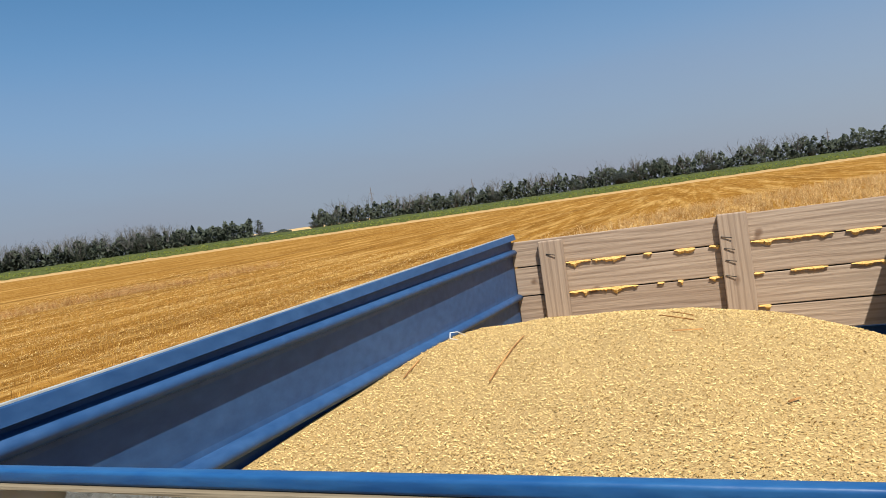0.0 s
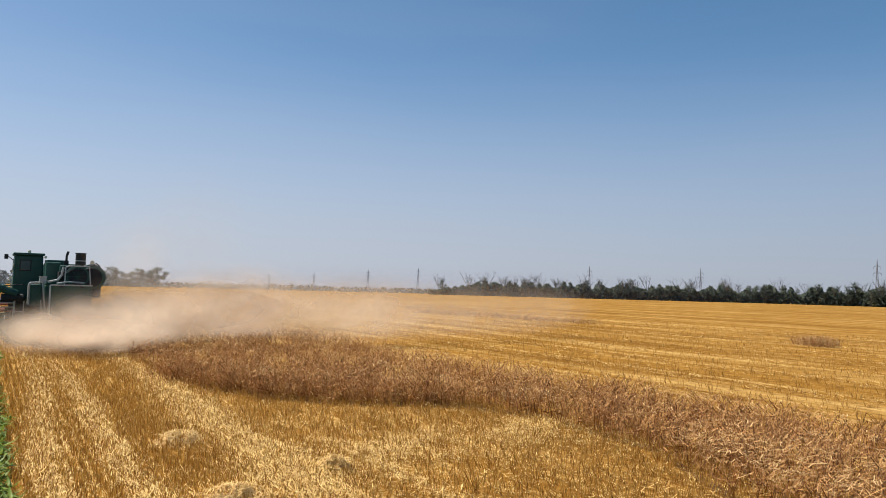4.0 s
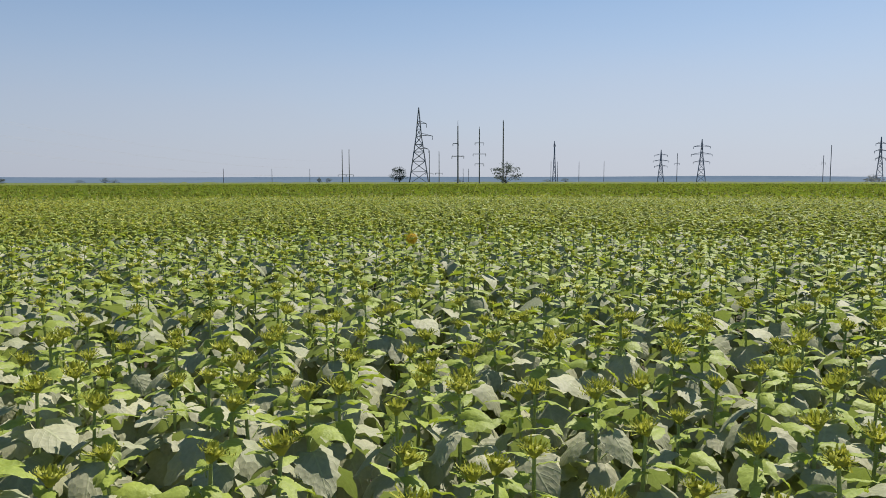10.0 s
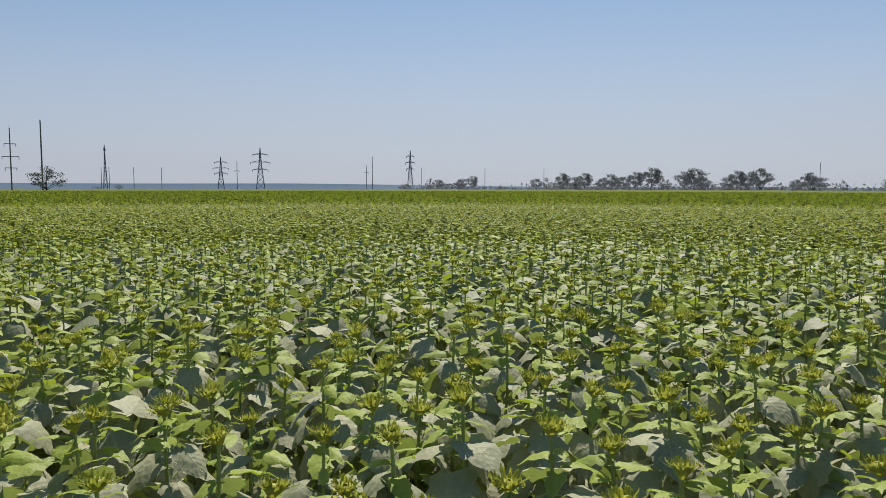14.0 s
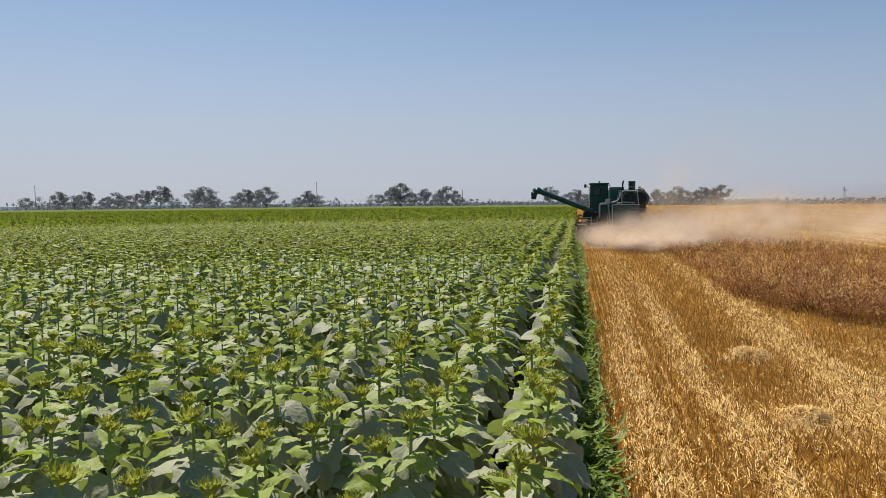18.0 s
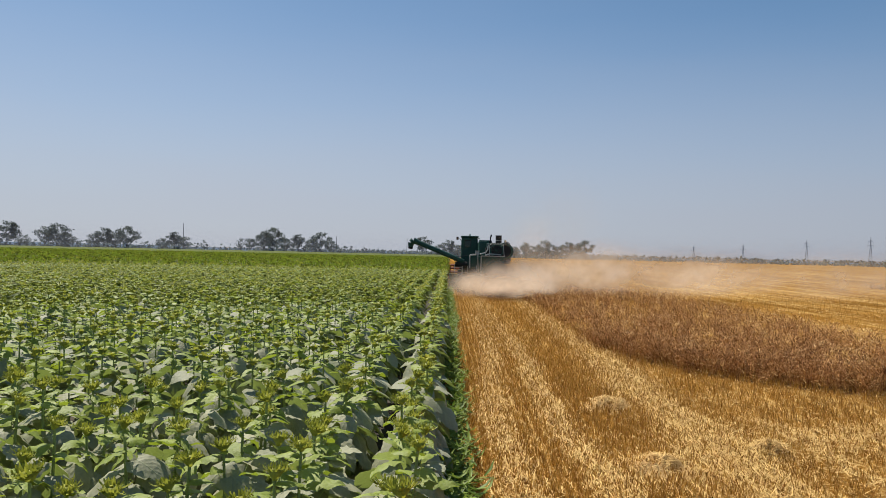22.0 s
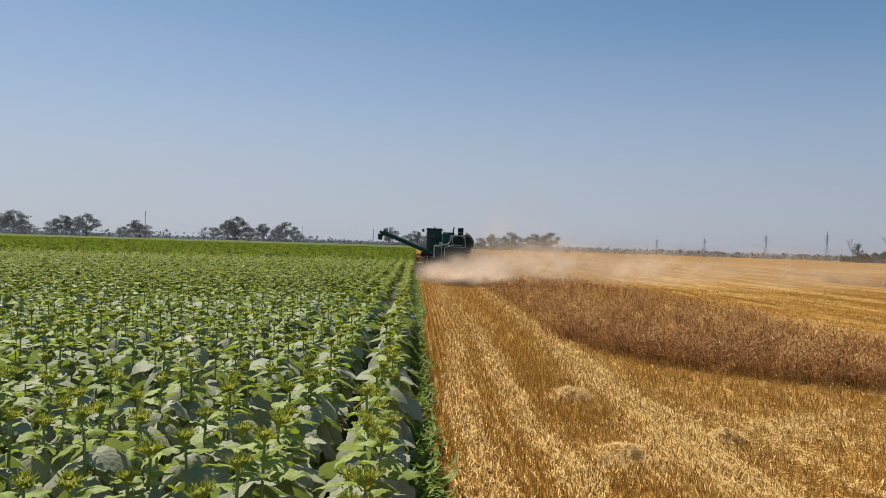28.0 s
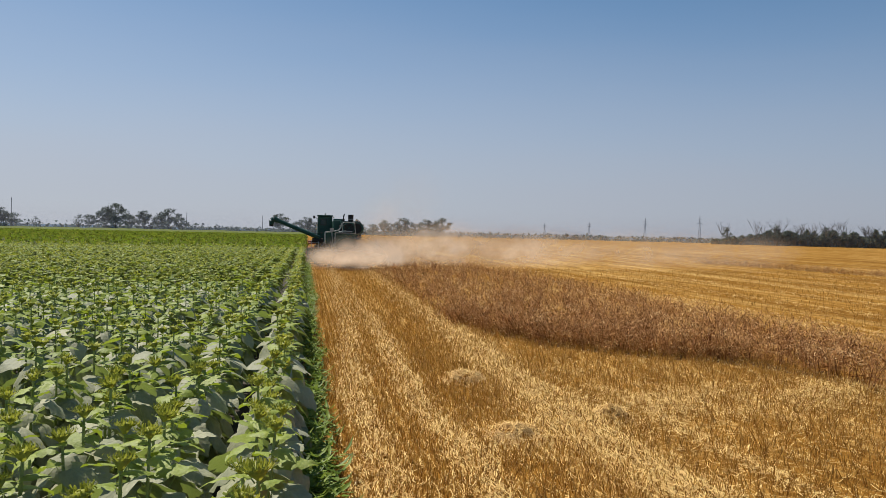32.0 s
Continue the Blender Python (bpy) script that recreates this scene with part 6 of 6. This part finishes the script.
# the row beyond the sunflowers
for az, h, k in ((47.6, 7, 3), (46.9, 6, 1), (45.2, 8.5, 1), (44.4, 8.5, 0), (42.2, 3, 3), (39.5, 9, 1), (38.6, 8.5, 3), (37.4, 9.5, 0), (36.6, 10, 1), (35.8, 10, 0), (34.6, 9, 1), (33.8, 10, 5), (32.9, 10.5, 1), (32.2, 10.5, 0), (31.1, 13, 0), (30.2, 8, 3), (29.8, 7, 3), (28.6, 10.5, 0), (27.8, 11, 5), (27.2, 10, 1), (25.8, 10, 1), (25.0, 11, 0), (24.2, 11, 1), (23.5, 10.5, 5), (21.2, 8, 1), (20.2, 9.5, 0), (19.7, 9.5, 1), (18.4, 6.5, 3), (15.6, 8.5, 3), (14.9, 10, 1), (14.1, 11.5, 0), (13.3, 12, 5), (12.5, 10.5, 1), (11.5, 10.5, 0), (10.5, 10.5, 1), (9.7, 10.5, 5), (9.0, 9.5, 1), (1.8, 11, 0), (0.6, 8.5, 1), (0.0, 9.0, 0), (-0.8, 8.5, 1), (-5.2, 8, 1), (-6.0, 8.5, 0), (-6.9, 9, 1), (-7.6, 8.5, 5), (-8.3, 9, 1), (-9.1, 9.5, 0), (-9.8, 10, 1), (-10.3, 9, 5), (-3.2, 7, 3), (-4.3, 8, 1)):
    plant_tree(k, az + rng.uniform(-0.15, 0.15), rng.uniform(480, 510), h * 1.02 + 2.0, "trees beyond the sunflowers")
# low growth between them, farther off
for az in np.arange(8, -31, -0.62):
    plant_tree(int(rng.choice([3, 6, 7])), az + rng.uniform(-0.3, 0.3), rng.uniform(600, 660), rng.uniform(4.0, 7.0), "low far trees")
# the wood on the far side of the stubble
def belt(az):
    """The belt's distance and its breadth factor along the bearing."""
    w = np.clip((-az - 55) / 35, 0, 1)
    away = np.clip((-az - 84) / 13, 0, 1)
    return (430 - 100 * w) * (1 + 0.26 * away), w, away


for az in np.arange(-30.5, -147.5, -0.80):
    r, w, away = belt(az)
    r += rng.uniform(-10, 10)
    h = rng.uniform(9.5, 12.5) * (1 - w) + rng.uniform(11.5, 15.0) * w
    if -146 < az < -142:
        h *= 0.9
    plant_tree(int(rng.choice([2, 3, 4, 4, 4, 6, 6, 6, 7])), az + rng.uniform(-0.3, 0.3), r, h * (1 - 0.20 * away), "trees of the shelter belt", "dense shelter belt tree, partly bare twigs on top")
for az in np.arange(-151.5, -197, -0.8):
    plant_tree(int(rng.choice([0, 1, 2, 3, 7])), az + rng.uniform(-0.3, 0.3), rng.uniform(420, 450), rng.uniform(8, 13.5) * (0.8 + 0.28 * math.sin(az * 0.42 + 0.6)) * (1 if az > -184 else 0.72), "trees behind the green strip")
# undergrowth that closes the shelter belt: leaf sprays up to an uneven top
g = np.random.default_rng(77)
n = 100000
maz = np.where(np.arange(n) < 80000, g.uniform(-147, -30.5, n), g.uniform(-197, -151.5, n))
mr, w, away = belt(maz)
mr = np.where(maz < -149, 435, mr) + g.uniform(-7, 7, n)
tops = (8.0 + 2.2 * w) * (1 + 0.1 * away) * np.clip(0.25 + (-30.5 - maz) / 5, 0.25, 1) * (0.86 + 0.14 * np.sin(maz * 3.1) * np.sin(maz * 1.3 + 1) + 0.16 * np.sin(maz * 7.7 + 2 * np.sin(maz * 2.9)))
mx, my = -np.sin(np.radians(maz)) * mr, np.cos(np.radians(maz)) * mr
c = np.stack([mx, my, ground_z(mx, my) + tops * g.uniform(0, 1, n)], -1)
a, b = g.standard_normal((n, 3)) * 0.48, g.standard_normal((n, 3)) * 0.48
v = np.stack([c - a, c - b, c + a, c + b], 1).reshape(-1, 3)
tagged(new("undergrowth", fast_mesh("undergrowth", v, np.arange(4 * n).reshape(-1, 4), TREE_LEAF, normals=np.repeat(np.stack([-0.7 * mx / mr, -0.7 * my / mr, 0 * mr + 0.7], -1) + 0.45 * g.standard_normal((n, 3)), 4, 0))), "dark dense undergrowth of the shelter belt", "bushes", kind="stuff")

# bare crowns that stand out of the belt: limbs that fork into thin twigs
n = 700
taz = np.where(np.arange(n) < 580, g.uniform(-142, -62, n), np.where(np.arange(n) < 625, g.uniform(-62, -31, n), g.uniform(-188, -152, n)))
tr_, w, away = belt(taz)
tr_ = np.where(taz < -149, 435, tr_) + g.uniform(-8, 2, n)
tx, ty = -np.sin(np.radians(taz)) * tr_, np.cos(np.radians(taz)) * tr_
foot = np.stack([tx, ty, ground_z(tx, ty) + g.uniform(3.0, 5.0, n)], -1)
tall = g.uniform(6.0, 9.2, n) * (1 + 0.25 * w)
rungs = []
for k in range(6):
    d = np.stack([g.normal(0, 0.42, n), g.normal(0, 0.42, n), np.ones(n)], -1)
    start = foot + d * (tall * 0.15)[:, None]
    end = foot + d * (tall * g.uniform(0.7, 1.0, n))[:, None]
    rungs.append((start, end, 0.10, 0.04))
    for j in range(6):
        u = g.uniform(0.25, 1.0, n)[:, None]
        knee = start + (end - start) * u
        tip = knee + np.stack([g.normal(0, 0.17, n), g.normal(0, 0.17, n), g.uniform(0.10, 0.26, n)], -1) * tall[:, None]
        rungs.append((knee, tip, 0.045, 0.02))
side = np.stack([np.cos(np.radians(taz)), np.sin(np.radians(taz)), 0 * taz], -1)
v = np.concatenate([np.stack([p - side * u, p + side * u, q + side * t_, q - side * t_], 1).reshape(-1, 3) for p, q, u, t_ in rungs])
tagged(new("bare_twigs", fast_mesh("bare_twigs", v, np.arange(len(v)).reshape(-1, 4), TWIG)), "grey bare crowns standing out of the shelter belt", "twigs", kind="stuff")

n = 9000
az = np.radians(np.concatenate([g.uniform(-10.5, 50, n // 3), g.normal(0, 1.2, n // 3) + g.choice([46, 38, 36, 33, 28, 25, 20, 13.5, 9.8, 0, -8], n // 3), g.uniform(-31, 9, n // 3)]))
r = g.uniform(485, 525, n)
c = np.stack([-np.sin(az) * r, np.cos(az) * r, g.uniform(0, 1, n) ** 1.3 * np.where(np.arange(n) < n // 3, 2.2, np.where(np.arange(n) < 2 * n // 3, 5.0, 3.2))], -1)
a, b = g.standard_normal((n, 3)) * 0.55, g.standard_normal((n, 3)) * 0.55
v = np.stack([c - a, c - b, c + a, c + b], 1).reshape(-1, 3)
tagged(new("hedge", fast_mesh("hedge", v, np.arange(4 * n).reshape(-1, 4), HAZED_LEAF, normals=np.repeat(np.stack([0.6 * np.sin(az), -0.6 * np.cos(az), 0 * az + 0.8], -1) + 0.4 * g.standard_normal((n, 3)), 4, 0))), "low dark hedge under the far field trees", "bushes", kind="stuff")

# curved translucent sheet, added to imitate distance haze before the far trees
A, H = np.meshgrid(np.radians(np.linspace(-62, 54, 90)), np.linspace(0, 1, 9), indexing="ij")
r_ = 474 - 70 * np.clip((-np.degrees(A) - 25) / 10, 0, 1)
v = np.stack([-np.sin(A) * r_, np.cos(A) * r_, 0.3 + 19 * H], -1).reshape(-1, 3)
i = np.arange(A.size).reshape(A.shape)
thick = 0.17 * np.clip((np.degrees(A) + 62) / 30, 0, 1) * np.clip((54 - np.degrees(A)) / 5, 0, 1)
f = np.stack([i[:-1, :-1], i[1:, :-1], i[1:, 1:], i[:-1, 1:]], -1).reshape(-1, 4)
tagged(new("dust_haze", fast_mesh("dust_haze", v, f, HAZE_SHEET, smooth=True, maps=(("place", np.stack([0 * H, H], -1).reshape(-1, 2)), ("density", np.stack([thick, thick], -1).reshape(-1, 2))))), "thin translucent sheet added as distance haze at the far field edge", "dust", kind="stuff")

# ---- pylons, poles ----


def lattice_tower(height, base, arms, thick, one_sided=False, far=False, name="lattice_pylon", label="grey steel lattice power pylon"):
    """Four tapering legs, cross bracing and crossarms (z as a share of the height, reach in metres)."""
    ob = new(name)
    height += 2.6 * (not far)
    waist, wz = base * 0.28, height * 0.62
    def corner(z, sx, sy):
        w = base / 2 + (waist / 2 - base / 2) * min(1, z / wz)
        if z > wz:
            w = waist / 2 * (1 - (z - wz) / (height - wz)) + 0.05
        return (sx * w, sy * w, z)
    for sx in (-1, 1):
        for sy in (-1, 1):
            leg = bmesh.new()
            beam(leg, corner(0, sx, sy), corner(wz, sx, sy), thick)
            beam(leg, corner(wz, sx, sy), (0, 0, height), thick)
            part("leg", leg, STEEL, ob)
    br = bmesh.new()
    zs = [0, 0.16, 0.30, 0.42, 0.52, 0.62, 0.72, 0.82]
    for za, zb in zip(zs, zs[1:]):
        za, zb = za * height, zb * height
        for p, q in (((-1, -1), (1, -1)), ((1, -1), (1, 1)), ((1, 1), (-1, 1)), ((-1, 1), (-1, -1))):
            beam(br, corner(za, *p), corner(zb, *q), thick * 0.6)
            beam(br, corner(za, *q), corner(zb, *p), thick * 0.6)
            beam(br, corner(zb, *p), corner(zb, *q), thick * 0.6)
    part("bracing", br, STEEL, ob)
    for share, reach in arms:
        for side in ((1,) if one_sided else (-1, 1)):
            a = bmesh.new()
            z = share * height
            beam(a, (0, 0, z), (side * reach, 0, z - 0.01 * height), thick * 0.8)
            beam(a, (0, 0, z + 0.035 * height), (side * reach, 0, z - 0.01 * height), thick * 0.6)
            arm = part("crossarm", a, STEEL, ob)
            part("insulator", bm_beam((side * reach, 0, z - 0.01 * height), (side * reach, 0, z - 0.06 * height), thick * 0.8, 6), STEEL, arm)
    return tagged(ob, label, "pylon", "power line")


def concrete_pole(height, thick, arms, spike=0.0, wood=False):
    ob = new("power_pole")
    height += 2.6
    part("shaft", bm_beam((0, 0, 0), (0, 0, height), thick, 8, thick * 0.7), CONCRETE, ob)
    if spike:
        part("tip_rod", bm_beam((0, 0, height), (0, 0, height + spike), thick * 0.3, 5), STEEL, ob)
    for z, lo, hi in arms:
        a = bmesh.new()
        beam(a, (lo, 0, z), (hi, 0, z), thick * 0.5)
        arm = part("crossarm", a, STEEL, ob)
        for e in (lo, hi):
            if abs(e) > 0.1:
                part("insulator", bm_beam((e, 0, z), (e, 0, z - 1.0), thick * 0.45, 5), STEEL, arm)
    return tagged(ob, "tall grey concrete power pole with steel crossarms", "power pole", "power line")


def put(ob, az, r, turn=None):
    x, y = polar(az, r)
    ob.matrix_basis = pose(x, y, float(ground_z(np.array(x), np.array(y))), 0, 0, az if turn is None else turn)
    return ob


put(concrete_pole(21, 0.50, ((18.0, -1.3, 1.3), (14.6, -1.3, 1.3), (11.0, -1.3, 1.3)), 3.2), 110.9, 205)
put(lattice_tower(42, 11.5, ((0.80, 4.5), (0.64, 8), (0.47, 5.5)), 0.42, True), 81.4, 440)
put(concrete_pole(21.5, 0.62, ((17, -2, 0.2), (12.0, -2.4, 2.4)), 2.0), 78.4, 300)
put(concrete_pole(20.5, 0.50, ((17.5, -1.8, 1.8), (13.0, -2.6, 2.6), (9.0, -1.8, 1.8)), 1.0), 76.75, 305)
put(concrete_pole(23.5, 0.62, (), 0.6), 74.93, 305)
for az, h in ((87.25, 16), (86.73, 16)):
    put(concrete_pole(h, 0.5, ((5.2, -2.2, 2.2),)), az, 400)
for az, h in ((80.6, 15.5), (79.85, 15)):
    put(concrete_pole(h, 0.5, ((6, -2, 2),)), az, 400)
put(lattice_tower(36, 3.2, ((0.92, 0.8),), 0.5, name="radio_mast", label="slender grey steel radio mast"), 71.05, 720)
for az in (70.8, 71.3, 89.7, 77.6, 78.0, 67.35, 69.2, 92.5, 96.0):
    put(concrete_pole(13 if az < 72 else 8, 0.45, ()), az, 560)
put(lattice_tower(24, 5.0, ((0.84, 5), (0.66, 6.2), (0.50, 5)), 0.45), 63.25, 640)
put(concrete_pole(17, 0.5, ((13, -1.5, 1.5),)), 62.1, 520)
put(lattice_tower(30, 6.5, ((0.84, 6), (0.66, 7.5), (0.48, 6)), 0.45), 60.42, 600)
put(concrete_pole(20, 0.5, ()), 52.05, 500)
put(concrete_pole(14, 0.45, ((12, -1.2, 1.2),)), 52.5, 500)
put(lattice_tower(26, 4.4, ((0.86, 2.8), (0.70, 3.4), (0.54, 2.8)), 0.40), 49.15, 540)
for az, h in ((48.3, 13), (43.4, 13), (38.9, 13), (19.75, 15.5), (8.6, 9.5), (3.2, 9)):
    put(concrete_pole(h, 0.45, ()), az, 520)
for az, r, h in ((-18.3, 900, 17), (-21.65, 850, 19), (-25.75, 800, 23), (-29.6, 760, 25), (-42.7, 640, 26), (-50.7, 640, 26), (-61.9, 560, 30), (-65.0, 560, 27)):
    put(lattice_tower(h, 3.4, ((0.84, 2.0), (0.70, 2.4)), 0.20, far=True), az, r)
for az, r, h in ((-88.4, 420, 39), (-108.4, 470, 45), (-126.6, 520, 44), (-156.2, 560, 26), (-164.0, 600, 23), (-189.2, 600, 20)):
    put(lattice_tower(h, 3.2, ((0.82, 1.7), (0.68, 1.3)), 0.22, far=True), az, r)

# wires between the poles beyond the sunflowers, and the stay of the first one


def wire(p, q, sag, thick=0.012):
    bm = bmesh.new()
    p, q = Vector(p), Vector(q)
    side = (q - p).cross(Vector((0, 0, 1))).normalized() * thick
    loops = []
    for k in range(15):
        c = p.lerp(q, k / 14) - Vector((0, 0, sag * 4 * (k / 14) * (1 - k / 14)))
        loops.append([bm.verts.new(c + d) for d in (side, -side, Vector((0, 0, 1.6 * thick)))])
    for a, b in zip(loops, loops[1:]):
        for k in range(3):
            bm.faces.new((a[k], a[(k + 1) % 3], b[(k + 1) % 3], b[k]))
    return tagged(part("power_wire", bm, STEEL), "thin sagging grey power wire", "wire", "power line")


near_pole, far_pole, off_pole = polar(110.9, 205), polar(87.0, 400), polar(150.0, 230)
for zz, side in ((18.0, -1.3), (18.0, 1.3), (14.6, -1.3), (14.6, 1.3), (11.0, -1.3), (11.0, 1.3)):
    wire((near_pole[0], near_pole[1] + side, zz - 1.0), (far_pole[0], far_pole[1] + side, zz - 5.5), 3.0)
    wire((near_pole[0], near_pole[1] + side, zz - 1.0), (off_pole[0], off_pole[1] + side, zz - 0.5), 3.5)
stay = polar(114.2, 203)
tagged(part("stay_wire", bm_beam((near_pole[0], near_pole[1], 25.5), (stay[0], stay[1], 0.0), 0.018, 4), STEEL), "slanting steel stay wire of the power pole", "wire", "power line")

# bushes at the pylons beyond the sunflowers


def bush(az, r, height, width, seed):
    k = tree_kind(seed, 10, 10 * width / height, 0.0, 1500)
    x, y = polar(az, r)
    k.matrix_basis = pose(x, y, 0) @ Matrix.Diagonal((height / 10,) * 3 + (1,))
    k.name = "bush"
    return tagged(k, "rounded dark green bush beyond the sunflowers", "bush", "far bushes")


bush(74.7, 300, 10.4, 13, 31)
bush(82.9, 430, 11.0, 12, 32)
bush(49.5, 500, 5.5, 7, 33)
bush(88.3, 560, 4, 6, 34)
bush(110.3, 420, 4.2, 5, 35)
for az, h, w in ((105.6, 3.2, 9), (104.0, 4.4, 7), (103.4, 3.4, 8), (117.0, 4.0, 9), (113.5, 2.8, 8), (70.2, 4.0, 7), (71.6, 3.0, 8), (78.3, 3.2, 9), (89.0, 4.6, 4)):
    bush(az, 560, h, w, 36)

# pale field and low wood on the rise seen between the woods
pv_, pf_ = ring(760, 1150, 8, -156, -142, 40, lambda x, y: 2.5 + 6.6 * np.clip((np.hypot(x, y) - 760) / 390, 0, 1))
tagged(new("far_field", fast_mesh("far_field", pv_, pf_, PALE_CROP)), "distant pale field rising between two woods", "field", kind="structure")
n = 2600
fa, fr = np.radians(g.uniform(-149.8, -143, n)), g.uniform(880, 930, n)
c = np.stack([-np.sin(fa) * fr, np.cos(fa) * fr, 4.4 + g.uniform(0, 1, n) * (2.6 + 1.4 * np.sin(fa * 260))], -1)
a, b = g.standard_normal((n, 3)) * 0.8, g.standard_normal((n, 3)) * 0.8
tagged(new("far_wood", fast_mesh("far_wood", np.stack([c - a, c - b, c + a, c + b], 1).reshape(-1, 3), np.arange(4 * n).reshape(-1, 4), TREE_LEAF)), "low dark wood before the distant pale field", "trees", kind="stuff")

# plain and rise on the horizon, their haze painted into the colour
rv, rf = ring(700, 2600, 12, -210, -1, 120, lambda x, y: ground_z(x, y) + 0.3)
tagged(new("far_land", fast_mesh("far_land", rv, rf, FAR)), "plain beyond the stubble and the woods, haze painted into its colour", "plain", kind="structure")
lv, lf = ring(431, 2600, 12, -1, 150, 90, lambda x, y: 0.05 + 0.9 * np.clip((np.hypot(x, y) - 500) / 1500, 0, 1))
tagged(new("far_land", fast_mesh("far_land", lv, lf, FAR)), "green plain beyond the sunflower field, blue haze painted into its colour", "plain", kind="structure")
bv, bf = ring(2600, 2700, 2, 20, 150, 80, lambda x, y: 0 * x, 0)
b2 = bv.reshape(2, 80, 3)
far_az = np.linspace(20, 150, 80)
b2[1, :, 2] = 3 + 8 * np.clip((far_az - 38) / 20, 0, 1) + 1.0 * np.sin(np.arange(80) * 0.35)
tagged(new("backdrop", fast_mesh("backdrop", b2.reshape(-1, 3), bf, FAR)), "rise along the far horizon, blue-grey haze painted into its colour", "hills", kind="structure")


# ---- what moves ----


def motions():
    path = ((0.0, 31.8), (4.5, 35.2), (15.5, 43.2), (19.0, 46.8), (23.0, 50.2), (28.0, 54.2), (32.0, 56.8))
    ts, ds = [p[0] for p in path], [p[1] for p in path]
    walk(harv, [(t, pose(2.55, d, 0)) for t, d in path])
    for w, xx, yy, zz in WHEELS:
        rows = []
        for t in range(33):
            d = float(np.interp(t, ts, ds)) - ds[0]
            rows.append((float(t), pose(xx, yy, zz) @ Matrix.Rotation(-d / zz, 4, "X")))
        walk(w, rows)
    walk(reel, [(0.5 * k, pose(0, 7.0, 1.35) @ Matrix.Rotation(-radians(50) * k, 4, "X")) for k in range(65)])
    for n, (ob, behind, drift) in enumerate(DUSTS):
        rows = []
        for k in range(17):
            t = 2.0 * k
            d = float(np.interp(t, ts, ds))
            rows.append((t, pose(2.55 + drift * 4 * math.sin(0.35 * t + n) + min(behind, 0) * max(0.0, 1 - max(0.0, t - 4) / 14), d, 0, 0, 0, 3 * math.sin(0.5 * t + n))))
        walk(ob, rows)


motions()
